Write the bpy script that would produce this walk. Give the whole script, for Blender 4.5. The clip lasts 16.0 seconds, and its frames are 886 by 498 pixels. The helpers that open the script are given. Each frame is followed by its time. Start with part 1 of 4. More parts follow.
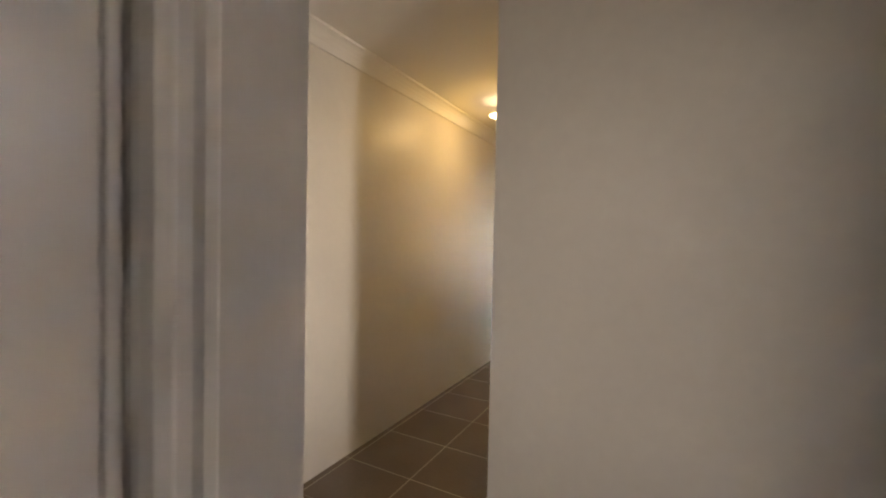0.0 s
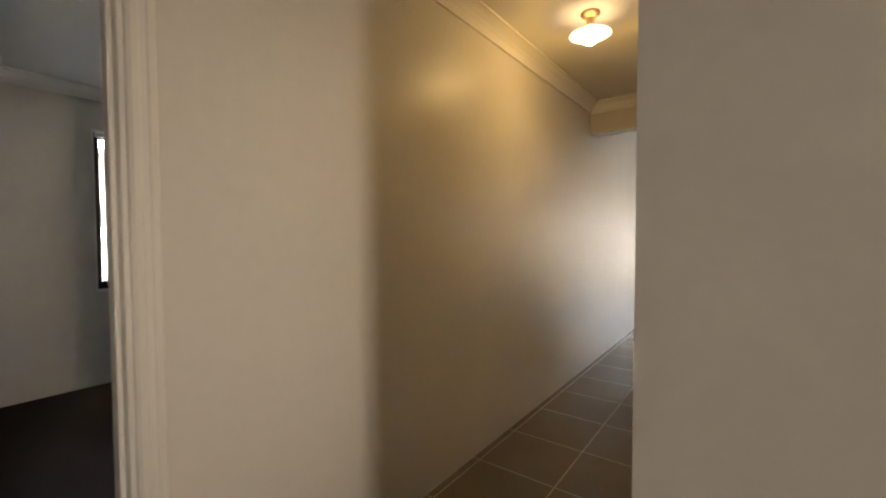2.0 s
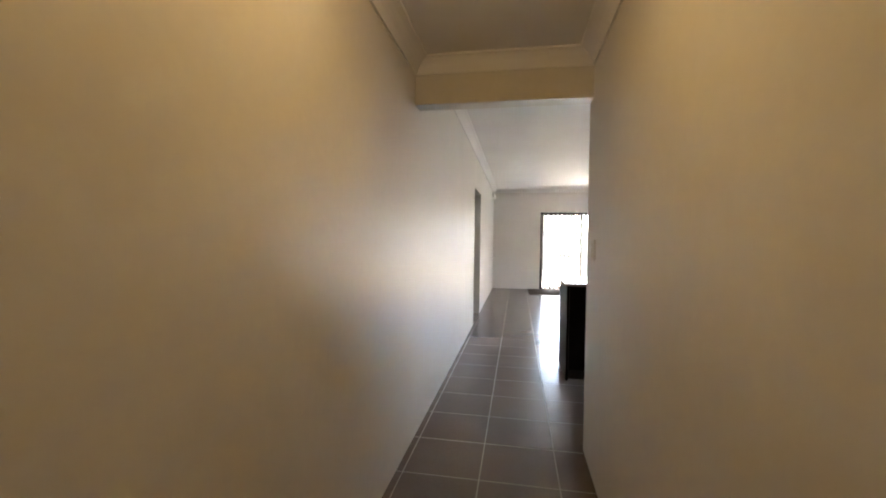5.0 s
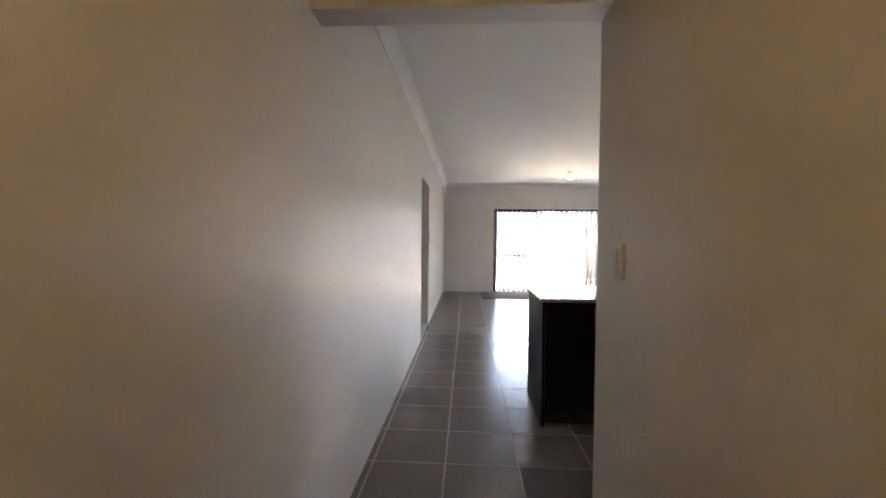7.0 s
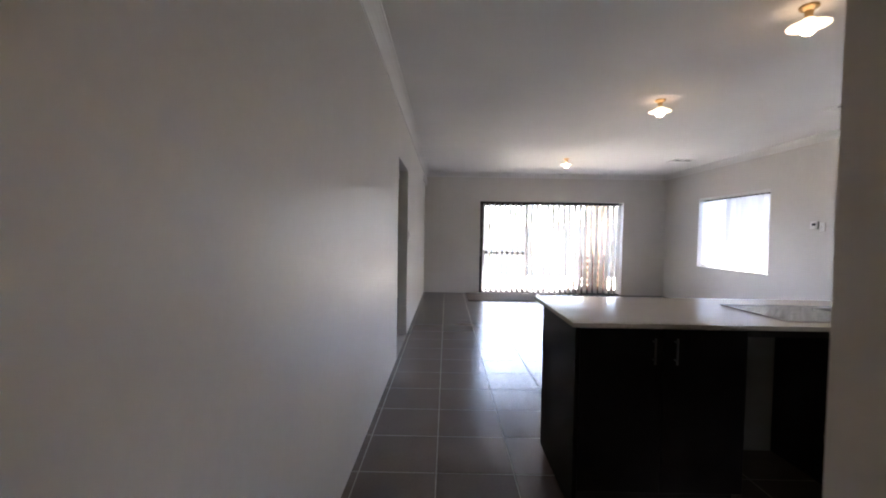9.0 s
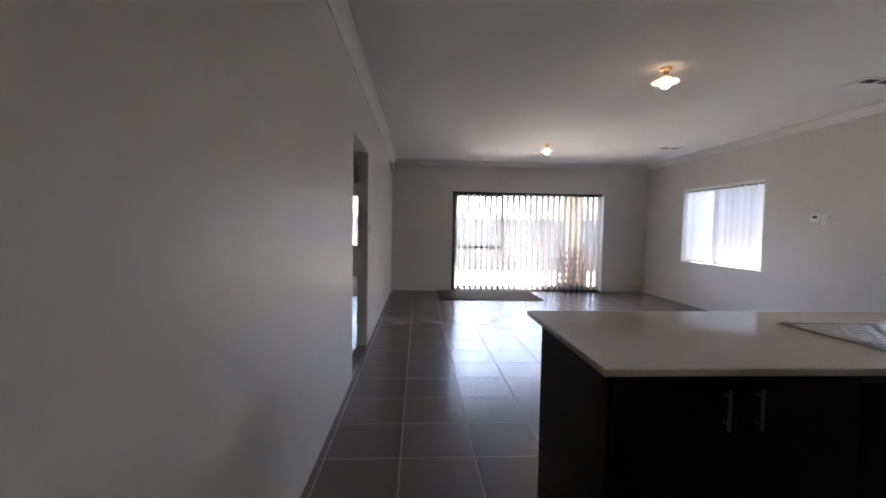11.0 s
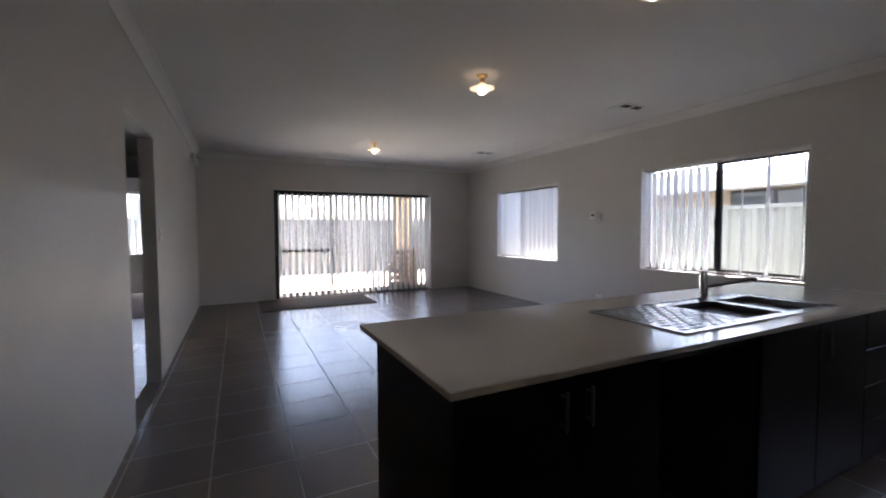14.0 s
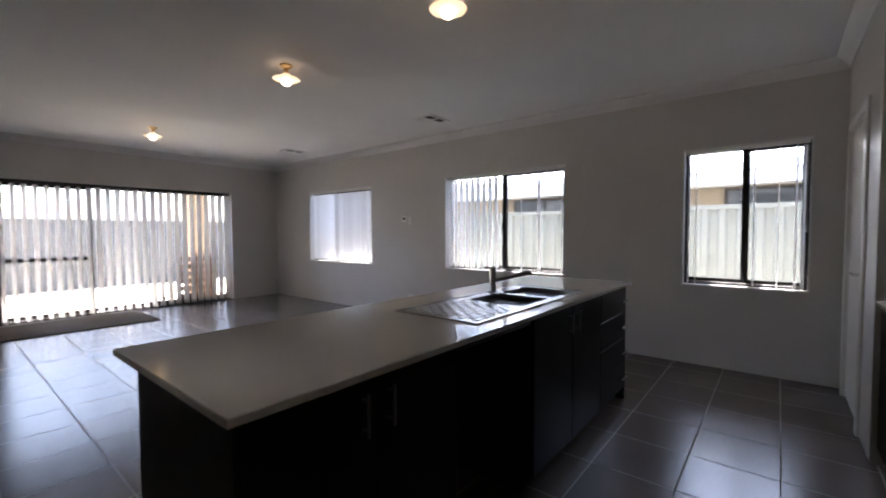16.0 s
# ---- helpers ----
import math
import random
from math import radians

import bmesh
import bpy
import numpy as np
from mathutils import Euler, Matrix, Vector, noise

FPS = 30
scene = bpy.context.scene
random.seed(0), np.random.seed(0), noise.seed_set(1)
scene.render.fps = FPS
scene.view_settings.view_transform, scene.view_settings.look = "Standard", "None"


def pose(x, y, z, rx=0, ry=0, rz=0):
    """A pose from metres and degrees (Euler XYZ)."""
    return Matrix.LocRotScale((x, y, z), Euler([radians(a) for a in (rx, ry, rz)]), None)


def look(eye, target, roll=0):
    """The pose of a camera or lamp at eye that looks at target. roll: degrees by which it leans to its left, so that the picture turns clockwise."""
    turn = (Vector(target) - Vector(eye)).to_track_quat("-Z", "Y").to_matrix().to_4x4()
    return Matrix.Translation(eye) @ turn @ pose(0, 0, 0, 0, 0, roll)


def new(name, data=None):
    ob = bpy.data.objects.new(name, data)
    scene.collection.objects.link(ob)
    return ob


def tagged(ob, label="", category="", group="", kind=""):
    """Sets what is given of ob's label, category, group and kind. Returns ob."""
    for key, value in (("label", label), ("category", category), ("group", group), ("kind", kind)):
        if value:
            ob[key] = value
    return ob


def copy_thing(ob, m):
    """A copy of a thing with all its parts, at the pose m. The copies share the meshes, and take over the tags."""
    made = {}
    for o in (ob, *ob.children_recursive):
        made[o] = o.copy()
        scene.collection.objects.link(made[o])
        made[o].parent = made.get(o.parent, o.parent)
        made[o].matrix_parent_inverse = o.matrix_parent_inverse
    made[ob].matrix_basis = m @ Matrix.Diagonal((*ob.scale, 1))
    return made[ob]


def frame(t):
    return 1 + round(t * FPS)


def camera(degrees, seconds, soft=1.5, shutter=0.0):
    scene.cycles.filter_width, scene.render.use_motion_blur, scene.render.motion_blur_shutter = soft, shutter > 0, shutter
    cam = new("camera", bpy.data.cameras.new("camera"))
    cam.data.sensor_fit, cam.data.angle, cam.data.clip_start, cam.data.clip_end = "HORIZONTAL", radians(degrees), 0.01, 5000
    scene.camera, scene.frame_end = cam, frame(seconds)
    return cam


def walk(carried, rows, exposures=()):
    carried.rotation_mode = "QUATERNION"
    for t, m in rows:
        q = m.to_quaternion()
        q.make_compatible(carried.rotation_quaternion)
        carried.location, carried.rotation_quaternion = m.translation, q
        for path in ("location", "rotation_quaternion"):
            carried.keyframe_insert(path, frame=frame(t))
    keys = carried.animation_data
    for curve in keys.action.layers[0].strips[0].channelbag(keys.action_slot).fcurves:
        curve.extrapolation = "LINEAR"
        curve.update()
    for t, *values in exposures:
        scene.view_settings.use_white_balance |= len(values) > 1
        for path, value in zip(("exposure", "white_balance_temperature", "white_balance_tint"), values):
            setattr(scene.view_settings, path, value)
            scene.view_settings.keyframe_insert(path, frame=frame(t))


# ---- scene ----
cam = camera(93.7, 16.0, soft=1.9, shutter=0.4)
PATH = [
    (0, (1.654, -4.744, 1.312), (0.701, -2.987, 1.259), 1.2),
    (0.5, (1.595, -4.545, 1.311), (0.444, -2.912, 1.216), 0.6),
    (1, (1.468, -4.309, 1.301), (0.259, -2.719, 1.208), 0.6),
    (1.5, (1.345, -4.117, 1.296), (0.135, -2.53, 1.164), -0.6),
    (2, (1.207, -3.929, 1.222), (0.009, -2.329, 1.149), -0.2),
    (2.5, (1.067, -3.721, 1.25), (-0.099, -2.098, 1.18), 0.5),
    (3, (0.921, -3.528, 1.288), (-0.031, -1.77, 1.219), 1.0),
    (3.5, (0.777, -3.323, 1.291), (0.16, -1.422, 1.207), -0.1),
    (4, (0.714, -3.091, 1.268), (0.26, -1.144, 1.216), 0.1),
    (6.5, (0.586, -1.82, 1.311), (0.361, 0.166, 1.264), 1.0),
    (7, (0.569, -1.549, 1.303), (0.456, 0.447, 1.253), 0.6),
    (7.5, (0.509, -1.294, 1.317), (0.473, 0.705, 1.27), 0.1),
    (8, (0.498, -1.029, 1.299), (0.46, 0.969, 1.221), 1.2),
    (8.5, (0.498, -0.769, 1.3), (0.428, 1.229, 1.24), 1.7),
    (9, (0.497, -0.559, 1.289), (0.48, 1.44, 1.22), 0.9),
    (11.5, (0.551, 0.312, 1.292), (0.765, 2.298, 1.19), 1.0),
    (12, (0.547, 0.383, 1.298), (0.911, 2.347, 1.201), 0.3),
    (12.5, (0.545, 0.409, 1.295), (1.005, 2.353, 1.187), 0.1),
    (13, (0.558, 0.428, 1.296), (1.123, 2.343, 1.188), -0.1),
    (13.5, (0.589, 0.433, 1.299), (1.299, 2.3, 1.207), -0.3),
    (14, (0.621, 0.432, 1.299), (1.506, 2.223, 1.205), -0.3),
    (14.5, (0.627, 0.431, 1.298), (1.68, 2.129, 1.214), -0.6),
    (15, (0.638, 0.426, 1.298), (1.908, 1.969, 1.226), -0.7),
    (15.5, (0.652, 0.424, 1.293), (2.072, 1.827, 1.185), -0.6),
    (16, (0.707, 0.45, 1.28), (2.261, 1.707, 1.201), -0.2),
]
EXPOSURES = [(0.0, 6.9, 6900, 12), (0.5, 6.7, 7000, 11), (1.0, 6.5, 7250, 11), (2.5, 6.45, 7350, 11), (3.5, 6.5, 7150, 12), (4.2, 6.6, 6800, 11), (6.3, 6.2, 6400, 13), (7.0, 6.05, 6350, 14),
             (8.0, 5.62, 6100, 15), (9.0, 5.43, 6000, 16), (11.5, 4.78, 6000, 15), (12.5, 4.74, 5980, 15), (14.5, 4.2, 6000, 16), (16.0, 4.28, 6080, 16)]
walk(cam, [(t, look(eye, target, roll)) for t, eye, target, roll in PATH], EXPOSURES)

# ---- plan ----
XR = 5.33             # inner face of the window wall
YF = 8.70             # inner face of the garden wall
HW = 1.063             # hall width
EDGE = -3.25          # where the hall begins
H_HALL, H_LIVE = 2.39, 2.655
ROOF = 2.78
HB, HE = -0.07, 0.052   # the two faces of the bulkhead at the hall's end
PY, PX = 0.035, 3.94    # pantry wall: its face, and its end beside the bench
ENX, ENY = 1.31, -4.42  # corner where the entry opens to the hall
TX, TY, X0, Y0 = 0.421, 0.410, 0.040, 0.825   # floor tile pitch and grid origin

# ---- world, sun, lamps ----
SUN_EL, SUN_AZ = radians(72), radians(38)
world = bpy.data.worlds.new("sky")
scene.world = world
world.use_nodes = True
wn = world.node_tree.nodes
sky = wn.new("ShaderNodeTexSky")
sky.sky_type, sky.sun_disc = "NISHITA", False
sky.sun_elevation, sky.sun_rotation = SUN_EL, SUN_AZ
sky.air_density, sky.dust_density, sky.ozone_density = 0.7, 5.0, 0.6
wn["Background"].inputs["Strength"].default_value = 0.15
world.node_tree.links.new(sky.outputs["Color"], wn["Background"].inputs["Color"])

sun_data = bpy.data.lights.new("sun", "SUN")
sun_data.energy, sun_data.angle, sun_data.color = 3.6, radians(0.5), (1.0, 0.95, 0.87)
sun = new("sun", sun_data)
toward = Vector((math.sin(SUN_AZ) * math.cos(SUN_EL), math.cos(SUN_AZ) * math.cos(SUN_EL), math.sin(SUN_EL)))
sun.matrix_world = look(toward * 40, (0, 0, 0))

LAMPS = [(0.49, -1.66, H_HALL), (2.59, 1.93, H_LIVE), (2.59, 3.62, H_LIVE), (2.57, 6.78, H_LIVE)]
WARM = (1.0, 0.59, 0.14)
for n, (lx, ly, lz) in enumerate(LAMPS):
    d = bpy.data.lights.new("bulb_light", "POINT")
    d.energy, d.shadow_soft_size, d.color = (0.064 if n == 0 else 0.022), 0.03, WARM
    new("bulb_light", d).location = (lx, ly, lz - 0.185)

# added area lamp at the unseen glass strip by the front door, fills in daylight
d = bpy.data.lights.new("entry_daylight_fill", "AREA")
d.shape, d.size, d.size_y, d.energy, d.color = "RECTANGLE", 0.26, 1.95, 0.043, (1.0, 0.88, 0.76)
new("entry_daylight_fill", d).matrix_world = look((3.235, -4.17, 1.1), (0.0, -3.15, 1.15), 0)
d.spread = radians(48)


# ---- mesh helpers ----
def box(bm, x0, x1, y0, y1, z0, z1):
    vs = [bm.verts.new((x, y, z)) for x in (x0, x1) for y in (y0, y1) for z in (z0, z1)]
    for f in ((0, 1, 3, 2), (4, 6, 7, 5), (0, 4, 5, 1), (2, 3, 7, 6), (0, 2, 6, 4), (1, 5, 7, 3)):
        bm.faces.new([vs[i] for i in f])
    return vs


def rounded(bm, x0, x1, y0, y1, z0, z1, r=0.004, seg=2):
    vs = box(bm, x0, x1, y0, y1, z0, z1)
    es = {e for v in vs for e in v.link_edges}
    bmesh.ops.bevel(bm, geom=list(es), offset=r, segments=seg, affect="EDGES", profile=0.5)


def rod(bm, p0, p1, r, seg=14, r2=None):
    p0, p1 = Vector(p0), Vector(p1)
    way = p1 - p0
    m = Matrix.Translation((p0 + p1) / 2) @ way.to_track_quat("Z", "Y").to_matrix().to_4x4()
    bmesh.ops.create_cone(bm, cap_ends=True, segments=seg, radius1=r, radius2=r if r2 is None else r2, depth=way.length, matrix=m)


def lathe(bm, profile, centre, seg=40):
    cx, cy, cz = centre
    rings = []
    for r, z in profile:
        rings.append([bm.verts.new((cx + r * math.cos(2 * math.pi * k / seg), cy + r * math.sin(2 * math.pi * k / seg), cz + z)) for k in range(seg)])
    for a, b in zip(rings, rings[1:]):
        for k in range(seg):
            bm.faces.new((a[k], a[(k + 1) % seg], b[(k + 1) % seg], b[k]))
    bm.faces.new(rings[0])
    bm.faces.new(rings[-1][::-1])


def extrude(bm, profile, p0, p1, out, m0=0.0, m1=0.0):
    """A profile of (out, up) pairs swept from p0 to p1; m0, m1: mitre, metres along the run per metre out."""
    p0, p1, out = Vector(p0), Vector(p1), Vector(out)
    run = (p1 - p0).normalized()
    ends = []
    for p, m in ((p0, m0), (p1, m1)):
        ends.append([bm.verts.new(p + out * o + Vector((0, 0, u)) + run * (m * o)) for o, u in profile])
    n = len(profile)
    for k in range(n):
        bm.faces.new((ends[0][k], ends[0][(k + 1) % n], ends[1][(k + 1) % n], ends[1][k]))
    bm.faces.new(ends[0][::-1])
    bm.faces.new(ends[1])


def finish(name, bm, material, smooth=False):
    bmesh.ops.recalc_face_normals(bm, faces=bm.faces)
    me = bpy.data.meshes.new(name)
    bm.to_mesh(me)
    bm.free()
    me.materials.append(material)
    if smooth:
        me.polygons.foreach_set("use_smooth", [True] * len(me.polygons))
        me.set_sharp_from_angle(angle=radians(35))
    return me


def part(name, bm, material, parent, label="", smooth=False):
    ob = new(name, finish(name, bm, material, smooth))
    ob.parent = parent
    if parent.type == "EMPTY":
        ob.matrix_parent_inverse = Matrix.Translation(-parent.location)
    return tagged(ob, label)


def thing(name, at, label, category, group="", kind=""):
    ob = new(name)
    ob.location = at
    ob.empty_display_size = 0.1
    return tagged(ob, label, category, group, kind)


def solid(name, bm, material, label, category="", kind="structure", smooth=False):
    return tagged(new(name, finish(name, bm, material, smooth)), label, category, "", kind)


# ---- materials ----
def material(name, colour, rough=0.5, metal=0.0, grain=0.0, grain_scale=60.0, stain=0.0, stain_scale=1.5, bump=0.0, bump_scale=150.0,
             vary=0.0, spec=0.5, coat=0.0, rough_vary=0.0):
    m = bpy.data.materials.new(name)
    m.use_nodes = True
    nt = m.node_tree
    n, link = nt.nodes, nt.links.new
    bsdf = n["Principled BSDF"]
    bsdf.inputs["Roughness"].default_value, bsdf.inputs["Metallic"].default_value = rough, metal
    bsdf.inputs["Specular IOR Level"].default_value = spec
    bsdf.inputs["Coat Weight"].default_value = coat
    geo = n.new("ShaderNodeNewGeometry")
    rgb = n.new("ShaderNodeRGB")
    rgb.outputs[0].default_value = (*colour, 1)
    out = rgb.outputs[0]

    def tex(scale, detail):
        t = n.new("ShaderNodeTexNoise")
        t.inputs["Scale"].default_value, t.inputs["Detail"].default_value = scale, detail
        link(geo.outputs["Position"], t.inputs["Vector"])
        return t.outputs["Fac"]

    def shade(value, lo, hi, out):
        r = n.new("ShaderNodeMapRange")
        r.inputs["From Min"].default_value, r.inputs["From Max"].default_value = 0.3, 0.7
        r.inputs["To Min"].default_value, r.inputs["To Max"].default_value = lo, hi
        link(value, r.inputs["Value"])
        v = n.new("ShaderNodeVectorMath")
        v.operation = "SCALE"
        link(out, v.inputs[0])
        link(r.outputs[0], v.inputs["Scale"])
        return v.outputs[0]

    if grain:
        out = shade(tex(grain_scale, 4), 1 - grain, 1 + grain, out)
    if stain:
        out = shade(tex(stain_scale, 5), 1 - stain, 1 + stain, out)
    if vary:
        info = n.new("ShaderNodeObjectInfo")
        r = n.new("ShaderNodeMapRange")
        r.inputs["To Min"].default_value, r.inputs["To Max"].default_value = 1 - vary, 1 + vary
        link(info.outputs["Random"], r.inputs["Value"])
        v = n.new("ShaderNodeVectorMath")
        v.operation = "SCALE"
        link(out, v.inputs[0])
        link(r.outputs[0], v.inputs["Scale"])
        out = v.outputs[0]
    link(out, bsdf.inputs["Base Color"])
    if rough_vary:
        r = n.new("ShaderNodeMapRange")
        r.inputs["From Min"].default_value, r.inputs["From Max"].default_value = 0.3, 0.7
        r.inputs["To Min"].default_value, r.inputs["To Max"].default_value = rough - rough_vary, rough + rough_vary
        link(tex(4.0, 5), r.inputs["Value"])
        link(r.outputs[0], bsdf.inputs["Roughness"])
    if bump:
        b = n.new("ShaderNodeBump")
        b.inputs["Strength"].default_value, b.inputs["Distance"].default_value = bump, 0.003
        link(tex(bump_scale, 3), b.inputs["Height"])
        link(b.outputs[0], bsdf.inputs["Normal"])
    return m


def glowing(name, colour, strength):
    m = bpy.data.materials.new(name)
    m.use_nodes = True
    b = m.node_tree.nodes["Principled BSDF"]
    b.inputs["Base Color"].default_value = (0.9, 0.85, 0.75, 1)
    b.inputs["Roughness"].default_value = 0.25
    b.inputs["Emission Color"].default_value = (*colour, 1)
    b.inputs["Emission Strength"].default_value = strength
    return m


def pane_glass(name, tint=(0.93, 0.95, 0.94)):
    m = bpy.data.materials.new(name)
    m.use_nodes = True
    nt = m.node_tree
    n, link = nt.nodes, nt.links.new
    n.remove(n["Principled BSDF"])
    clear, gloss, fres, mix = n.new("ShaderNodeBsdfTransparent"), n.new("ShaderNodeBsdfGlossy"), n.new("ShaderNodeFresnel"), n.new("ShaderNodeMixShader")
    clear.inputs["Color"].default_value = (*tint, 1)
    gloss.inputs["Roughness"].default_value = 0.01
    fres.inputs["IOR"].default_value = 1.45
    link(fres.outputs[0], mix.inputs[0])
    link(clear.outputs[0], mix.inputs[1])
    link(gloss.outputs[0], mix.inputs[2])
    link(mix.outputs[0], n["Material Output"].inputs[0])
    return m


def fabric(name, colour, through_it):
    m = bpy.data.materials.new(name)
    m.use_nodes = True
    nt = m.node_tree
    n, link = nt.nodes, nt.links.new
    bsdf = n["Principled BSDF"]
    bsdf.inputs["Roughness"].default_value = 0.8
    geo, weave = n.new("ShaderNodeNewGeometry"), n.new("ShaderNodeTexNoise")
    weave.inputs["Scale"].default_value = 300
    link(geo.outputs["Position"], weave.inputs["Vector"])
    ramp = n.new("ShaderNodeMapRange")
    ramp.inputs["To Min"].default_value, ramp.inputs["To Max"].default_value = 0.9, 1.1
    link(weave.outputs["Fac"], ramp.inputs["Value"])
    v = n.new("ShaderNodeVectorMath")
    v.operation = "SCALE"
    v.inputs[0].default_value = colour
    link(ramp.outputs[0], v.inputs["Scale"])
    # tone differs a little at random from slat to slat
    info, tone, w = n.new("ShaderNodeObjectInfo"), n.new("ShaderNodeMapRange"), n.new("ShaderNodeVectorMath")
    tone.inputs["To Min"].default_value, tone.inputs["To Max"].default_value = 0.86, 1.03
    link(info.outputs["Random"], tone.inputs["Value"])
    w.operation = "SCALE"
    link(v.outputs[0], w.inputs[0])
    link(tone.outputs[0], w.inputs["Scale"])
    v = w
    link(v.outputs[0], bsdf.inputs["Base Color"])
    tr, mix = n.new("ShaderNodeBsdfTranslucent"), n.new("ShaderNodeMixShader")
    link(v.outputs[0], tr.inputs["Color"])
    mix.inputs[0].default_value = through_it
    link(bsdf.outputs[0], mix.inputs[1])
    link(tr.outputs[0], mix.inputs[2])
    link(mix.outputs[0], n["Material Output"].inputs[0])
    return m


WALL = material("cream_wall_paint", (0.65, 0.625, 0.585), 0.40, grain=0.015, grain_scale=25, stain=0.03, stain_scale=1.2, bump=0.10, bump_scale=90)
CEIL = material("white_ceiling_paint", (0.78, 0.77, 0.76), 0.85, stain=0.02, bump=0.05, bump_scale=60)
TRIM = material("white_gloss_paint", (0.74, 0.72, 0.68), 0.3, stain=0.03, stain_scale=6, bump=0.03, bump_scale=40)
REVEAL = material("white_reveal_paint", (0.78, 0.77, 0.75), 0.5, stain=0.03, stain_scale=4)
TILE = material("taupe_floor_tile", (0.145, 0.119, 0.100), 0.235, grain=0.05, grain_scale=60, stain=0.07, stain_scale=3, bump=0.13, bump_scale=8, vary=0.05)
GROUT = material("pale_grout", (0.295, 0.26, 0.225), 0.85, grain=0.1, grain_scale=120, stain=0.15, stain_scale=3)
CARPET = material("brown_carpet", (0.055, 0.036, 0.030), 0.95, grain=0.35, grain_scale=260, stain=0.1, bump=0.8, bump_scale=320, spec=0.1)
STONE = material("beige_engineered_stone", (0.50, 0.45, 0.39), 0.12, grain=0.05, grain_scale=180, stain=0.03)
CABINET = material("espresso_laminate", (0.006, 0.0045, 0.004), 0.34, grain=0.1, grain_scale=30, spec=0.09)
CARCASS = material("black_carcass", (0.01, 0.009, 0.009), 0.6)
STEEL = material("brushed_steel", (0.50, 0.50, 0.51), 0.17, 1.0, grain=0.05, grain_scale=90)
BOWL = material("satin_steel_bowl", (0.30, 0.30, 0.31), 0.32, 1.0, grain=0.08, grain_scale=90)
HANDLE = material("satin_steel", (0.20, 0.20, 0.20), 0.38, 1.0)
CHROME = material("chrome", (0.72, 0.72, 0.73), 0.1, 1.0)
FRAME = material("dark_aluminium_frame", (0.020, 0.016, 0.015), 0.4, 0.3, grain=0.1)
PLASTIC = material("white_plastic", (0.83, 0.82, 0.79), 0.35)
IVORY = material("switch_ivory", (0.62, 0.59, 0.53), 0.4)
DARKPLASTIC = material("dark_display", (0.03, 0.035, 0.03), 0.2)
VENT_SHADE = material("vent_shade_plate", (0.02, 0.02, 0.022), 0.7)
DARKDOOR = material("dark_brown_door", (0.035, 0.020, 0.013), 0.4, grain=0.25, grain_scale=18)
MAT = material("brown_coir_mat", (0.085, 0.066, 0.05), 0.95, grain=0.4, grain_scale=200, stain=0.2, bump=0.8, bump_scale=260, spec=0.1)
BRASS = material("warm_brass", (0.58, 0.41, 0.22), 0.35, 0.9)
FENCE = material("cream_steel_fence", (0.138, 0.152, 0.146), 0.6, stain=0.05, stain_scale=2)
FENCE_BACK = material("grey_steel_fence", (0.082, 0.083, 0.085), 0.5, stain=0.05, stain_scale=2)
SAND = material("pale_sand_ground", (0.34, 0.30, 0.245), 0.95, grain=0.12, grain_scale=30, stain=0.15, stain_scale=0.6, bump=0.5, bump_scale=40)
PAVER = material("pale_paving", (0.48, 0.44, 0.39), 0.85, grain=0.1, grain_scale=50, stain=0.1, vary=0.08)
BRICK = material("yellow_brick", (0.36, 0.25, 0.14), 0.85, grain=0.15, grain_scale=40, vary=0.15, bump=0.4, bump_scale=80)
MORTAR = material("mortar", (0.45, 0.40, 0.33), 0.9, grain=0.1)
RENDER_WALL = material("tan_render", (0.30, 0.25, 0.19), 0.9, grain=0.06, stain=0.06, bump=0.3)
ROOFING = material("light_grey_roofing", (0.34, 0.35, 0.37), 0.5, stain=0.05)
FASCIA = material("white_fascia", (0.75, 0.75, 0.74), 0.4)
PALLET = material("red_brown_pallet_wood", (0.16, 0.07, 0.042), 0.85, grain=0.25, grain_scale=20, stain=0.25, stain_scale=5, vary=0.15)
DARKGLASS = material("dark_window_glass", (0.07, 0.08, 0.09), 0.08)
GLASS = pane_glass("window_glass")
TINTED = pane_glass("tinted_glass", (0.56, 0.52, 0.49))
SLAT = fabric("white_blind_fabric", (0.95, 0.95, 0.95), 0.74)
# same blind cloth for the garden door, its weaker light put into the colour
SLAT_DIMMED = fabric("dimmed_blind_fabric", (0.88, 0.865, 0.84), 0.46)
SHADE = glowing("opal_glass", (1.0, 0.70, 0.40), 0.058)
BULB = glowing("lit_bulb", (1.0, 0.78, 0.5), 0.6)


# ---- structure ----
def wall_along_y(name, x0, x1, y0, y1, z1, holes, label, mat=WALL, z0=-0.08):
    """Holes: (ya, yb, za, zb)."""
    bm = bmesh.new()
    at = y0
    for ya, yb, za, zb in sorted(holes):
        box(bm, x0, x1, at, ya, z0, z1)
        if za > 0.01:
            box(bm, x0, x1, ya, yb, z0, za)
        box(bm, x0, x1, ya, yb, zb, z1)
        at = yb
    box(bm, x0, x1, at, y1, z0, z1)
    bmesh.ops.remove_doubles(bm, verts=bm.verts, dist=0.0005)
    return solid(name, bm, mat, label)


